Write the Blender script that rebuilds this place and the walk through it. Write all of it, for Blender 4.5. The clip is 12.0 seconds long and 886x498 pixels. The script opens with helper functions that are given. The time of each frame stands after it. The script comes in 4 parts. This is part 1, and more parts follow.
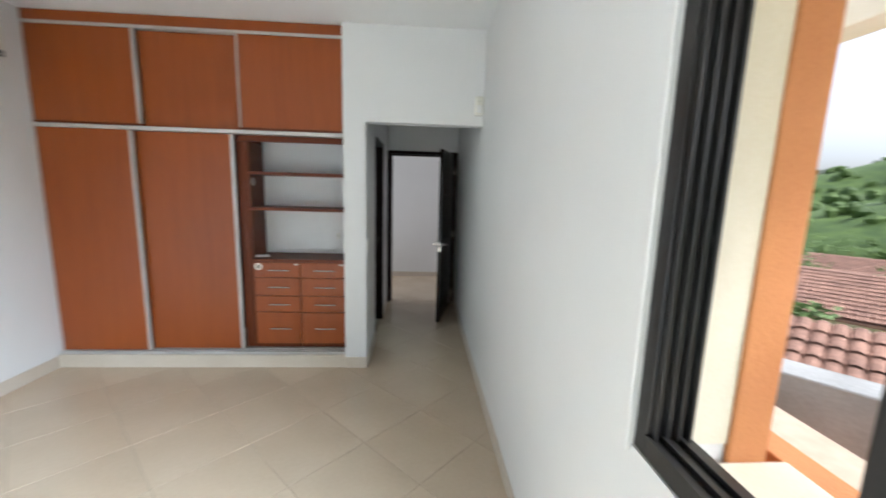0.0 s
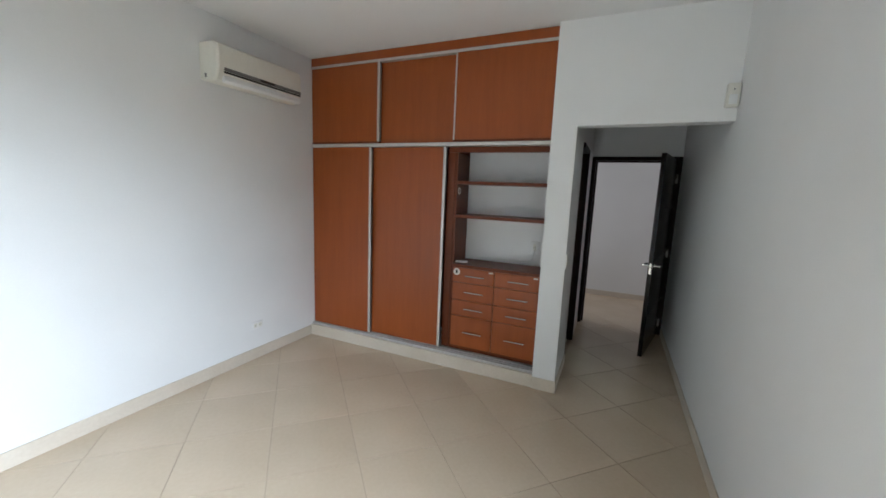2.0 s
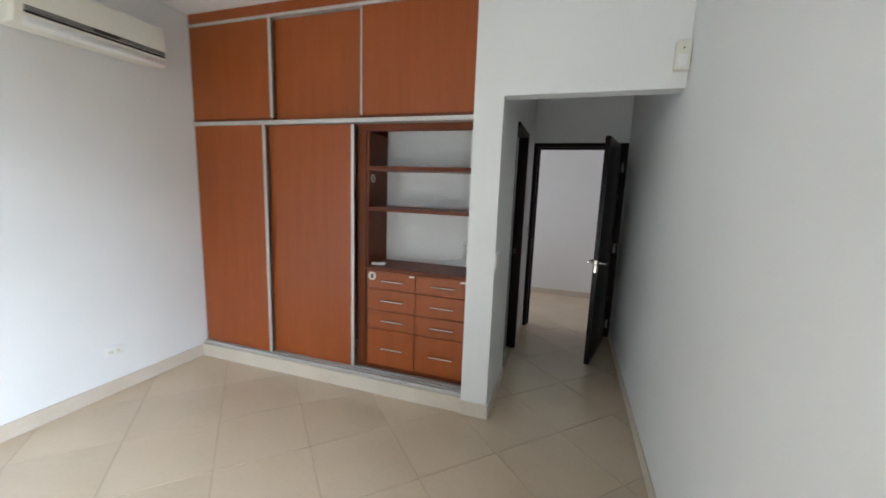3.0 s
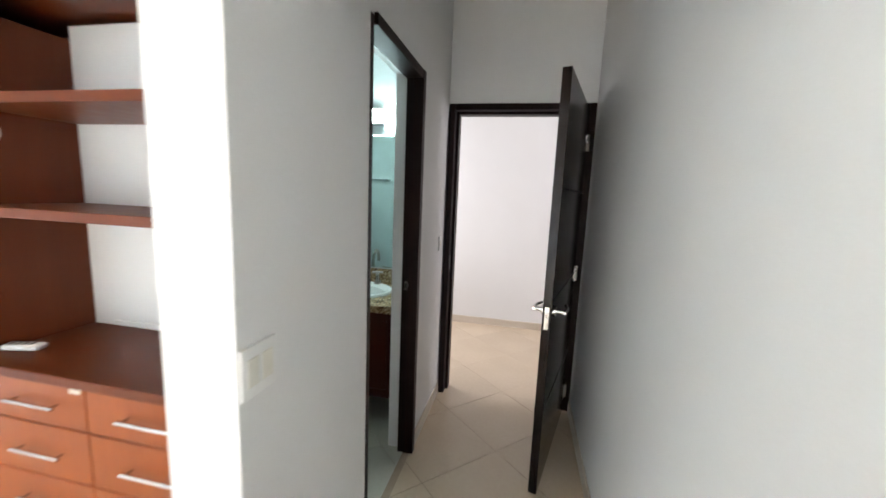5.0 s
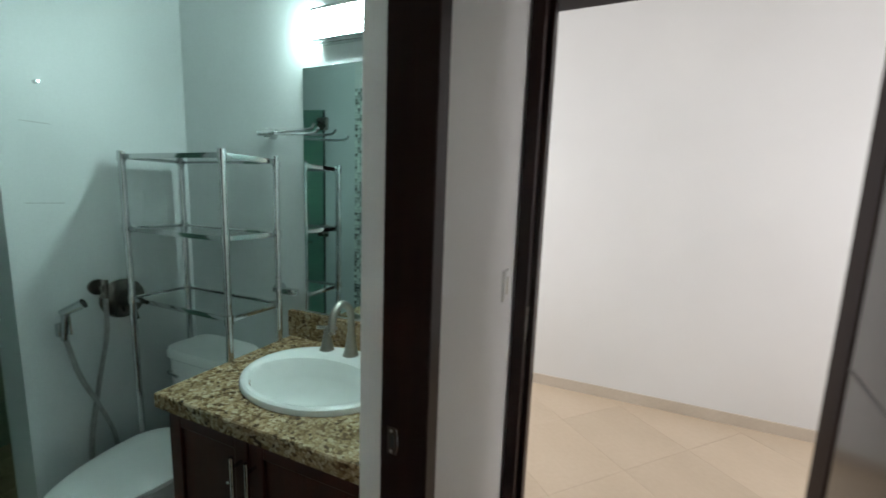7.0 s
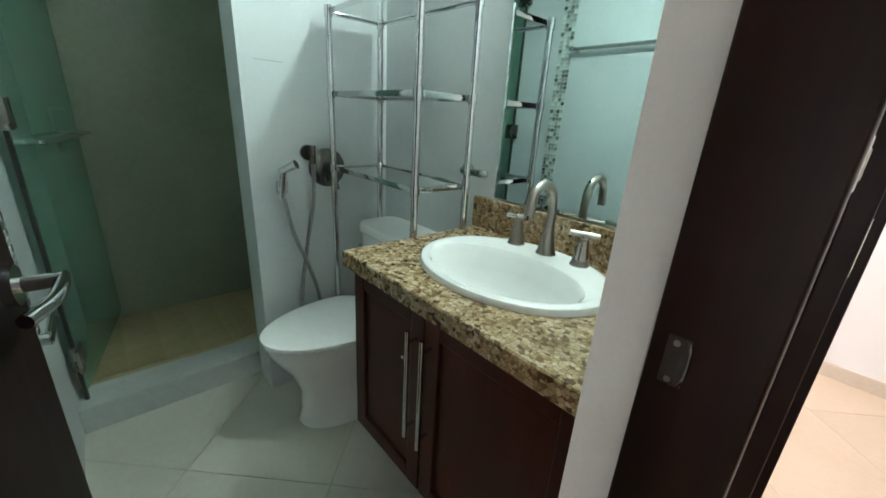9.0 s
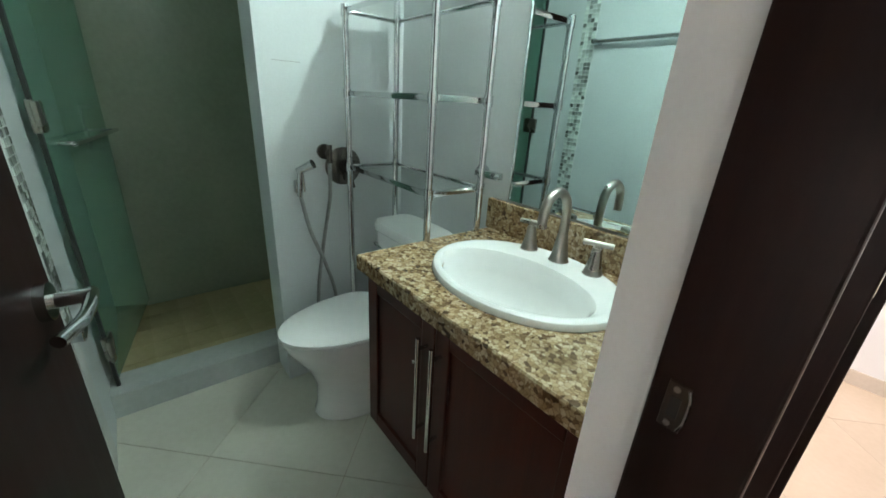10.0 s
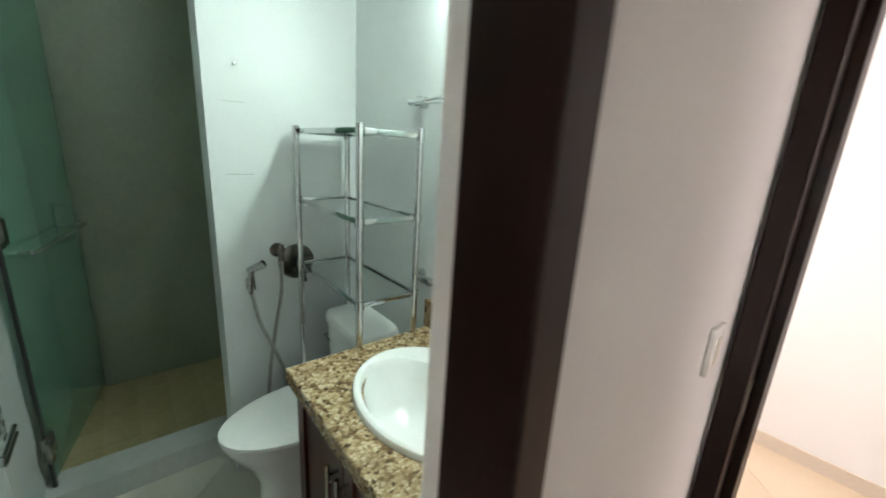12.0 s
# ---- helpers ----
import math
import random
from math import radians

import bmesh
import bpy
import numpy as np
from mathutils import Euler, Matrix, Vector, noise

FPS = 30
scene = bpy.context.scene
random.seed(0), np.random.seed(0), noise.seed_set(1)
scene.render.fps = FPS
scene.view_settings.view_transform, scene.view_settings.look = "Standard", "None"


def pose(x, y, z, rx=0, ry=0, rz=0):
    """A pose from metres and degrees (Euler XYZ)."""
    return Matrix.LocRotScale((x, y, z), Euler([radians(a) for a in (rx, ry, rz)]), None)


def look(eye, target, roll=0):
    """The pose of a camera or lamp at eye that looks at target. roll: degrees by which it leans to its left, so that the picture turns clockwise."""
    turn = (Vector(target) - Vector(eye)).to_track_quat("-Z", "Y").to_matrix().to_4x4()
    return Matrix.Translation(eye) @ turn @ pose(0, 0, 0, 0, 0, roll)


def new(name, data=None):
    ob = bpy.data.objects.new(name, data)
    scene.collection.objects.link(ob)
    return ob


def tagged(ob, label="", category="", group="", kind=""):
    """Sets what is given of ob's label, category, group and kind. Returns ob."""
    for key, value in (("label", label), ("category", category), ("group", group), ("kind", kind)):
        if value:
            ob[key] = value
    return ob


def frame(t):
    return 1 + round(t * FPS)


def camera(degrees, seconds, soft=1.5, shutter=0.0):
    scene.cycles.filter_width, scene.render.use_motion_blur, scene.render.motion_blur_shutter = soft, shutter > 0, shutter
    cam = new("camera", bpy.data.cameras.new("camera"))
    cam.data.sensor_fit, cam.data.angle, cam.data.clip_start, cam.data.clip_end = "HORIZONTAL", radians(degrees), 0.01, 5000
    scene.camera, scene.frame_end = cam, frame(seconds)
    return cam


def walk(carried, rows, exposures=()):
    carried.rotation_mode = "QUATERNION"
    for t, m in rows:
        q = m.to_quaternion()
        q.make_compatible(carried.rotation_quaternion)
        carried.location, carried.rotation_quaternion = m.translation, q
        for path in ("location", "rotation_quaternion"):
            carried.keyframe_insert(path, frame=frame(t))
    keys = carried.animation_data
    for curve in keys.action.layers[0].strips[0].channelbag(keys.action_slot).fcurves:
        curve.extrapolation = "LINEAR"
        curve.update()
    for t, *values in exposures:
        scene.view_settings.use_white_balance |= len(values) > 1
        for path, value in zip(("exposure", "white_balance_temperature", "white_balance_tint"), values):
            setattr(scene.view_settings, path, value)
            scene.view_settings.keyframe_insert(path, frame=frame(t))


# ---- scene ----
cam = camera(99.0, 12.0, soft=1.6, shutter=0.4)
PATH = [
    (0, (-0.503, -3.235, 1.605), (-0.379, -1.264, 1.293), 1.7),
    (0.5, (-0.502, -3.247, 1.64), (-0.963, -1.325, 1.329), 2.0),
    (1, (-0.518, -3.229, 1.651), (-1.242, -1.39, 1.343), 2.2),
    (1.5, (-0.589, -3.178, 1.641), (-1.408, -1.379, 1.335), 2.2),
    (2, (-0.647, -3.057, 1.615), (-1.453, -1.252, 1.311), 2.3),
    (2.5, (-0.616, -2.796, 1.574), (-1.327, -0.951, 1.271), 2.0),
    (3, (-0.525, -2.395, 1.552), (-1.144, -0.518, 1.244), 2.1),
    (3.5, (-0.47, -1.923, 1.537), (-1.007, -0.02, 1.233), 2.0),
    (3.7, (-0.445, -1.741, 1.535), (-0.955, 0.169, 1.232), 2.0),
    (5.5, (-0.41, -0.205, 1.476), (-0.804, 1.734, 1.187), 2.5),
    (6, (-0.482, 0.213, 1.463), (-0.903, 2.147, 1.173), 2.2),
    (6.5, (-0.575, 0.554, 1.447), (-1.127, 2.457, 1.174), 2.0),
    (7, (-0.705, 0.758, 1.414), (-1.462, 2.589, 1.144), 2.1),
    (7.5, (-0.814, 0.872, 1.344), (-1.903, 2.526, 1.058), 2.1),
    (7.7, (-0.851, 0.884, 1.32), (-2.035, 2.462, 1.0), 2.4),
    (9.3, (-0.936, 0.934, 1.182), (-2.34, 2.174, 0.49), 3.6),
    (9.5, (-0.937, 0.937, 1.189), (-2.349, 2.162, 0.483), 3.7),
    (10, (-0.936, 0.942, 1.24), (-2.368, 2.137, 0.52), 3.5),
    (10.5, (-0.938, 0.947, 1.338), (-2.383, 2.129, 0.61), 3.5),
    (11, (-0.929, 0.96, 1.4), (-2.403, 2.13, 0.732), 3.5),
    (11.5, (-0.889, 0.991, 1.461), (-2.377, 2.179, 0.846), 3.6),
    (12, (-0.801, 1.085, 1.475), (-2.278, 2.336, 0.979), 3.4),
]

walk(cam, [(t, look(eye, aim, roll)) for t, eye, aim, roll in PATH],
     exposures=[(0.0, 0.35, 5850, 11), (1.5, -0.22, 5850, 12), (2.5, -0.05, 5900, 11), (3.5, 0.66, 5950, 12), (3.7, 0.78, 5980, 12),
                (5.3, 1.66, 6200, 15), (6.0, 1.5, 6300, 11), (6.5, 1.28, 6150, 8), (7.5, 1.52, 6250, 12),
                (9.3, 2.16, 6550, 18), (10.5, 2.16, 6550, 18), (11.5, 2.1, 6600, 17), (12.0, 2.14, 6850, 19)])

# ---- world and light ----
world = bpy.data.worlds.new("overcast_sky")
scene.world = world
world.use_nodes = True
wt = world.node_tree
sky = wt.nodes.new("ShaderNodeTexSky")
sky.sky_type = "NISHITA"
sky.sun_disc = False
sky.sun_elevation, sky.sun_rotation = radians(48), radians(120)
sky.dust_density = 4.0
veil = wt.nodes.new("ShaderNodeHueSaturation")
veil.inputs["Saturation"].default_value, veil.inputs["Value"].default_value = 0.3, 1.6
wt.links.new(sky.outputs[0], veil.inputs["Color"])
wt.links.new(veil.outputs[0], wt.nodes["Background"].inputs[0])
wt.nodes["Background"].inputs[1].default_value = 0.15

sun = new("sun", bpy.data.lights.new("sun", "SUN"))
sun.data.energy, sun.data.angle, sun.data.color = 4.0, radians(12), (1.0, 0.96, 0.9)
sun.matrix_world = look((30, -20, 40), (0, 0, 0))


def area(name, eye, aim, sx, sy, watts, color, spread=180):
    d = bpy.data.lights.new(name, "AREA")
    d.shape, d.size, d.size_y, d.energy, d.color, d.spread = "RECTANGLE", sx, sy, watts, color, radians(spread)
    ob = new(name, d)
    ob.matrix_world = look(eye, aim)
    return ob


# daylight in the bedroom window's opening; added corridor lamps stand in for unseen windows
area("window_daylight", (-0.02, -3.95, 1.62), (-1.5, -3.72, 0.12), 0.7, 0.95, 168, (0.82, 0.93, 1.0), 115)
area("corridor_daylight", (-2.42, 2.95, 1.6), (0.0, 3.0, 1.1), 1.0, 1.2, 10.5, (1.0, 0.96, 0.93))
area("corridor_daylight_east", (2.05, 2.9, 1.6), (0.0, 3.0, 1.3), 1.0, 1.2, 10.5, (1.0, 0.94, 0.92))


# ---- materials ----
def nodes_of(name):
    m = bpy.data.materials.new(name)
    m.use_nodes = True
    nt = m.node_tree
    return m, nt, nt.nodes["Principled BSDF"]


def ramp_of(nt, stops):
    r = nt.nodes.new("ShaderNodeValToRGB")
    els = r.color_ramp.elements
    while len(els) < len(stops):
        els.new(0.5)
    for e, (p, c) in zip(els, stops):
        e.position, e.color = p, (*c, 1)
    return r


def noise_of(nt, scale, detail=4, stretch=None, space="Object"):
    tc = nt.nodes.new("ShaderNodeTexCoord")
    mp = nt.nodes.new("ShaderNodeMapping")
    n = nt.nodes.new("ShaderNodeTexNoise")
    n.inputs["Scale"].default_value, n.inputs["Detail"].default_value = scale, detail
    if stretch:
        mp.inputs["Scale"].default_value = stretch
    nt.links.new(tc.outputs[space], mp.inputs[0])
    nt.links.new(mp.outputs[0], n.inputs["Vector"])
    return n


def surface(name, low, high, rough=0.6, scale=3.0, fine=60.0, bump=0.05, metal=0.0, stretch=None, rough_var=0.06, coat=0.0, piece=0.0, spec=0.5):
    """A surface whose colour wanders between two tones at two scales, with fine relief."""
    m, nt, b = nodes_of(name)
    big, small = noise_of(nt, scale, 3, stretch), noise_of(nt, fine, 5, stretch)
    mix = nt.nodes.new("ShaderNodeMath")
    mix.operation = "MULTIPLY_ADD"
    mix.inputs[1].default_value = 0.35
    nt.links.new(small.outputs[0], mix.inputs[0])
    half = nt.nodes.new("ShaderNodeMath")
    half.operation = "MULTIPLY"
    half.inputs[1].default_value = 0.65
    nt.links.new(big.outputs[0], half.inputs[0])
    nt.links.new(half.outputs[0], mix.inputs[2])
    r = ramp_of(nt, [(0.32, low), (0.68, high)])
    nt.links.new(mix.outputs[0], r.inputs[0])
    col = r.outputs[0]
    if piece:
        info = nt.nodes.new("ShaderNodeObjectInfo")
        hsv = nt.nodes.new("ShaderNodeHueSaturation")
        mr = nt.nodes.new("ShaderNodeMapRange")
        mr.inputs["To Min"].default_value, mr.inputs["To Max"].default_value = 1 - piece, 1 + piece
        nt.links.new(info.outputs["Random"], mr.inputs[0])
        nt.links.new(mr.outputs[0], hsv.inputs["Value"])
        nt.links.new(col, hsv.inputs["Color"])
        col = hsv.outputs[0]
    nt.links.new(col, b.inputs["Base Color"])
    rr = nt.nodes.new("ShaderNodeMapRange")
    rr.inputs["To Min"].default_value, rr.inputs["To Max"].default_value = max(0.02, rough - rough_var), rough + rough_var
    nt.links.new(big.outputs[0], rr.inputs[0])
    nt.links.new(rr.outputs[0], b.inputs["Roughness"])
    b.inputs["Metallic"].default_value = metal
    b.inputs["Specular IOR Level"].default_value = spec
    b.inputs["Coat Weight"].default_value = coat
    b.inputs["Coat Roughness"].default_value = 0.08
    if bump:
        bp = nt.nodes.new("ShaderNodeBump")
        bp.inputs["Strength"].default_value, bp.inputs["Distance"].default_value = bump, 0.01
        nt.links.new(small.outputs[0], bp.inputs["Height"])
        nt.links.new(bp.outputs[0], b.inputs["Normal"])
    return m


def glass_of(name, color, rough=0.0):
    m, nt, b = nodes_of(name)
    b.inputs["Base Color"].default_value = (*color, 1)
    b.inputs["Transmission Weight"].default_value = 1.0
    b.inputs["Roughness"].default_value = rough
    b.inputs["IOR"].default_value = 1.45
    return m


def glow_of(name, color, strength):
    m, nt, b = nodes_of(name)
    b.inputs["Emission Color"].default_value = (*color, 1)
    b.inputs["Emission Strength"].default_value = strength
    return m


def granite_of():
    m, nt, b = nodes_of("granite")
    tc = nt.nodes.new("ShaderNodeTexCoord")
    warp = noise_of(nt, 35, 3)
    add = nt.nodes.new("ShaderNodeVectorMath")
    add.operation = "MULTIPLY_ADD"
    add.inputs[1].default_value = (0.016, 0.016, 0.016)
    nt.links.new(warp.outputs[1], add.inputs[0])
    nt.links.new(tc.outputs["Object"], add.inputs[2])
    v = nt.nodes.new("ShaderNodeTexVoronoi")
    v.inputs["Scale"].default_value = 108
    nt.links.new(add.outputs[0], v.inputs["Vector"])
    sep = nt.nodes.new("ShaderNodeSeparateColor")
    nt.links.new(v.outputs["Color"], sep.inputs[0])
    r = ramp_of(nt, [(0.0, (0.09, 0.055, 0.03)), (0.14, (0.2, 0.125, 0.06)), (0.32, (0.33, 0.225, 0.115)), (0.6, (0.43, 0.31, 0.175)), (0.92, (0.56, 0.44, 0.29))])
    nt.links.new(sep.outputs[0], r.inputs[0])
    edge = nt.nodes.new("ShaderNodeTexVoronoi")
    edge.feature = "DISTANCE_TO_EDGE"
    edge.inputs["Scale"].default_value = 108
    nt.links.new(add.outputs[0], edge.inputs["Vector"])
    er = ramp_of(nt, [(0.0, (0.34, 0.26, 0.18)), (0.09, (1, 1, 1))])
    nt.links.new(edge.outputs["Distance"], er.inputs[0])
    mul = nt.nodes.new("ShaderNodeMixRGB")
    mul.blend_type = "MULTIPLY"
    mul.inputs[0].default_value = 0.8
    nt.links.new(r.outputs[0], mul.inputs[1])
    nt.links.new(er.outputs[0], mul.inputs[2])
    fleck = noise_of(nt, 22, 4)
    fr = ramp_of(nt, [(0.36, (0.5, 0.42, 0.33)), (0.52, (1, 1, 1))])
    nt.links.new(fleck.outputs[0], fr.inputs[0])
    mul2 = nt.nodes.new("ShaderNodeMixRGB")
    mul2.blend_type = "MULTIPLY"
    mul2.inputs[0].default_value = 0.65
    nt.links.new(mul.outputs[0], mul2.inputs[1])
    nt.links.new(fr.outputs[0], mul2.inputs[2])
    nt.links.new(mul2.outputs[0], b.inputs["Base Color"])
    b.inputs["Roughness"].default_value = 0.22
    return m


WHITE = surface("white_wall_paint", (0.71, 0.71, 0.7), (0.77, 0.77, 0.76), 0.62, 1.3, 180, 0.04)
CEIL = surface("ceiling_paint", (0.74, 0.74, 0.73), (0.8, 0.8, 0.79), 0.8, 1.1, 140, 0.05)
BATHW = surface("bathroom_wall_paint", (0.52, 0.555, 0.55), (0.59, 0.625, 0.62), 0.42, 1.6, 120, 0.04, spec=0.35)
TILE = surface("cream_porcelain_tile", (0.52, 0.42, 0.305), (0.58, 0.475, 0.355), 0.25, 2.2, 40, 0.006, piece=0.03, rough_var=0.02)
BATHTILE = surface("pale_bathroom_tile", (0.5, 0.49, 0.41), (0.58, 0.57, 0.49), 0.33, 2.5, 40, 0.006, piece=0.03, rough_var=0.02)
GROUT = surface("grout", (0.34, 0.265, 0.19), (0.42, 0.335, 0.25), 0.9, 8, 90, 0.2)
BASEB = surface("baseboard_tile", (0.52, 0.45, 0.36), (0.62, 0.55, 0.46), 0.35, 2.4, 50, 0.01)
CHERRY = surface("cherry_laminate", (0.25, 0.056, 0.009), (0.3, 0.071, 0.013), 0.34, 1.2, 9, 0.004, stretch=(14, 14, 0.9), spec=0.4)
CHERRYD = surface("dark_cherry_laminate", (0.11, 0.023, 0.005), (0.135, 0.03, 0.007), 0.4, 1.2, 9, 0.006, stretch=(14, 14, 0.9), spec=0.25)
WENGE = surface("wenge_lacquer", (0.009, 0.0035, 0.003), (0.017, 0.0065, 0.005), 0.42, 1.5, 10, 0.006, stretch=(18, 18, 0.8), spec=0.12)
GLOSSY = surface("glossy_wenge_varnish", (0.008, 0.0045, 0.004), (0.016, 0.009, 0.007), 0.16, 1.5, 10, 0.004, stretch=(18, 18, 0.8), spec=0.24, rough_var=0.03)
MAHOG = surface("mahogany_lacquer", (0.045, 0.0085, 0.005), (0.066, 0.013, 0.007), 0.35, 1.5, 10, 0.008, stretch=(16, 16, 0.8), spec=0.2)
ALU = surface("brushed_aluminium", (0.5, 0.49, 0.47), (0.6, 0.59, 0.57), 0.45, 4, 20, 0.0, metal=0.5)
CHROME = surface("chrome", (0.54, 0.55, 0.55), (0.62, 0.63, 0.63), 0.08, 4, 60, 0, metal=1.0, rough_var=0.02)
NICKEL = surface("brushed_nickel", (0.34, 0.315, 0.28), (0.42, 0.395, 0.355), 0.28, 6, 150, 0.01, metal=1.0)
SATIN = surface("dark_satin_nickel", (0.15, 0.135, 0.12), (0.21, 0.195, 0.175), 0.25, 6, 150, 0.01, metal=1.0)
# nickel with the dark passage's reflection put into its colour
DARKNICKEL = surface("nickel_dark_reflection", (0.06, 0.05, 0.045), (0.1, 0.085, 0.075), 0.3, 6, 150, 0.01, metal=1.0)
BLACKALU = surface("black_aluminium", (0.014, 0.014, 0.014), (0.026, 0.025, 0.024), 0.35, 3, 80, 0.01)
PORC = surface("white_porcelain", (0.78, 0.79, 0.77), (0.83, 0.84, 0.82), 0.1, 2, 30, 0, rough_var=0.02)
PLASTIC = surface("ivory_plastic", (0.68, 0.66, 0.58), (0.76, 0.74, 0.66), 0.4, 3, 60, 0.01)
WPLAST = surface("white_plastic", (0.74, 0.74, 0.72), (0.8, 0.8, 0.78), 0.35, 3, 60, 0.005)
GREYP = surface("grey_plastic", (0.13, 0.13, 0.12), (0.19, 0.19, 0.18), 0.4, 3, 60, 0.01)
DARKP = surface("dark_plastic", (0.012, 0.012, 0.012), (0.03, 0.028, 0.026), 0.4, 3, 60, 0.01)
CREAM = surface("cream_stucco", (0.72, 0.66, 0.5), (0.8, 0.75, 0.62), 0.85, 4, 120, 0.2)
ORANGE = surface("orange_stucco", (0.5, 0.2, 0.075), (0.6, 0.26, 0.1), 0.85, 4, 120, 0.2)
TERRA = surface("terracotta_roof", (0.16, 0.085, 0.06), (0.36, 0.2, 0.14), 0.85, 1.5, 12, 0.3, piece=0.15)
CONC = surface("weathered_concrete", (0.2, 0.2, 0.19), (0.34, 0.34, 0.33), 0.9, 2, 30, 0.2)
LEAF = surface("foliage", (0.035, 0.075, 0.012), (0.1, 0.16, 0.03), 0.75, 0.3, 3, 0.3)
SOIL = surface("grassy_ground", (0.05, 0.08, 0.02), (0.12, 0.14, 0.05), 0.9, 0.2, 2, 0.3)
# pale tile out of the lamp's reach, its shade put into the colour
SHOWER = surface("shaded_shower_tile", (0.25, 0.31, 0.22), (0.34, 0.39, 0.29), 0.3, 2.5, 40, 0.02)
SHFLOOR = surface("shower_floor_tile", (0.4, 0.33, 0.17), (0.52, 0.44, 0.25), 0.5, 3, 40, 0.03)
MOSAIC = surface("glass_mosaic", (0.3, 0.33, 0.3), (0.5, 0.54, 0.5), 0.15, 9, 30, 0, piece=0.8)
PALEGROUT = surface("pale_grout", (0.55, 0.56, 0.53), (0.64, 0.65, 0.62), 0.8, 8, 90, 0.1)
CURBT = surface("grey_curb_tile", (0.4, 0.43, 0.41), (0.5, 0.53, 0.51), 0.4, 2.5, 40, 0.01)
HOSE = surface("braided_steel", (0.28, 0.28, 0.27), (0.4, 0.4, 0.39), 0.35, 40, 300, 0.3, metal=0.9)
STICK = surface("printed_sticker", (0.66, 0.62, 0.56), (0.74, 0.7, 0.64), 0.5, 5, 60, 0)
GLASS = glass_of("clear_glass", (0.93, 0.98, 0.96))
SHGLASS = glass_of("green_tinted_glass", (0.5, 0.82, 0.68))
SHGLASS.node_tree.nodes["Principled BSDF"].inputs["Transmission Weight"].default_value = 0.86  # diffuse green share stands in for the lit wall's reflection
MIRROR = surface("mirror_silver", (0.64, 0.76, 0.74), (0.65, 0.77, 0.75), 0.015, 1, 4, 0, metal=1.0, rough_var=0.005)
GRANITE = granite_of()
LAMP = glow_of("lit_diffuser", (0.76, 1.0, 0.93), 36.0)


# ---- mesh helpers ----
def finish(bm, name, mat, smooth=False):
    me = bpy.data.meshes.new(name)
    bmesh.ops.recalc_face_normals(bm, faces=bm.faces[:])
    bm.to_mesh(me)
    bm.free()
    me.materials.append(mat)
    if smooth:
        for p in me.polygons:
            p.use_smooth = True
        me.set_sharp_from_angle(angle=radians(38))
    return me


def part(name, bm, mat, parent=None, label="", smooth=False):
    ob = new(name, finish(bm, name, mat, smooth))
    ob.parent = parent
    return tagged(ob, label=label)


def thing(name, label, category, at=(0, 0, 0), group="", kind=""):
    ob = new(name)
    ob.location = at
    return tagged(ob, label, category, group, kind)


def add_box(bm, x0, x1, y0, y1, z0, z1, bevel=0.0):
    made = bmesh.ops.create_cube(bm, size=1)["verts"]
    for v in made:
        v.co = (x0 if v.co.x < 0 else x1, y0 if v.co.y < 0 else y1, z0 if v.co.z < 0 else z1)
    if bevel:
        edges = {e for v in made for e in v.link_edges}
        bmesh.ops.bevel(bm, geom=list(edges), offset=bevel, segments=2, affect="EDGES", profile=0.5)
    return bm


def box(x0, x1, y0, y1, z0, z1, bevel=0.0):
    return add_box(bmesh.new(), x0, x1, y0, y1, z0, z1, bevel)


def add_rod(bm, a, b, r, r2=None, n=14):
    a, b = Vector(a), Vector(b)
    d = b - a
    m = Matrix.Translation((a + b) / 2) @ d.to_track_quat("Z", "Y").to_matrix().to_4x4()
    bmesh.ops.create_cone(bm, cap_ends=True, segments=n, radius1=r, radius2=r if r2 is None else r2, depth=d.length, matrix=m)
    return bm


def rod(a, b, r, r2=None, n=14):
    return add_rod(bmesh.new(), a, b, r, r2, n)


def smooth_path(pts, per=8):
    """A Catmull-Rom path through a few points."""
    p = [Vector(q) for q in pts]
    p = [2 * p[0] - p[1]] + p + [2 * p[-1] - p[-2]]
    out = []
    for i in range(1, len(p) - 2):
        for k in range(per):
            t = k / per
            a, b, c, d = p[i - 1:i + 3]
            out.append(0.5 * ((2 * b) + (c - a) * t + (2 * a - 5 * b + 4 * c - d) * t * t + (3 * b - a - 3 * c + d) * t ** 3))
    return out + [p[-2]]


def tube(pts, r, n=10, per=8):
    bm = bmesh.new()
    path = smooth_path(pts, per) if per else [Vector(q) for q in pts]
    rings, up = [], Vector((0.13, 0.21, 0.97))
    for i, q in enumerate(path):
        d = (path[min(i + 1, len(path) - 1)] - path[max(i - 1, 0)]).normalized()
        side = d.cross(up)
        side = side.normalized() if side.length > 1e-4 else Vector((1, 0, 0))
        up = side.cross(d).normalized()
        rings.append([bm.verts.new(q + r * (math.cos(a) * side + math.sin(a) * up)) for a in (2 * math.pi * k / n for k in range(n))])
    for a, b in zip(rings, rings[1:]):
        for k in range(n):
            bm.faces.new((a[k], a[(k + 1) % n], b[(k + 1) % n], b[k]))
    bm.faces.new(rings[0][::-1])
    bm.faces.new(rings[-1])
    return bm


def loft(rings, close=True):
    """Skin through rings of equal count; the ends are closed."""
    bm = bmesh.new()
    vs = [[bm.verts.new(p) for p in ring] for ring in rings]
    n = len(vs[0])
    for a, b in zip(vs, vs[1:]):
        for k in range(n):
            bm.faces.new((a[k], a[(k + 1) % n], b[(k + 1) % n], b[k]))
    if close:
        bm.faces.new(vs[0][::-1])
        bm.faces.new(vs[-1])
    return bm


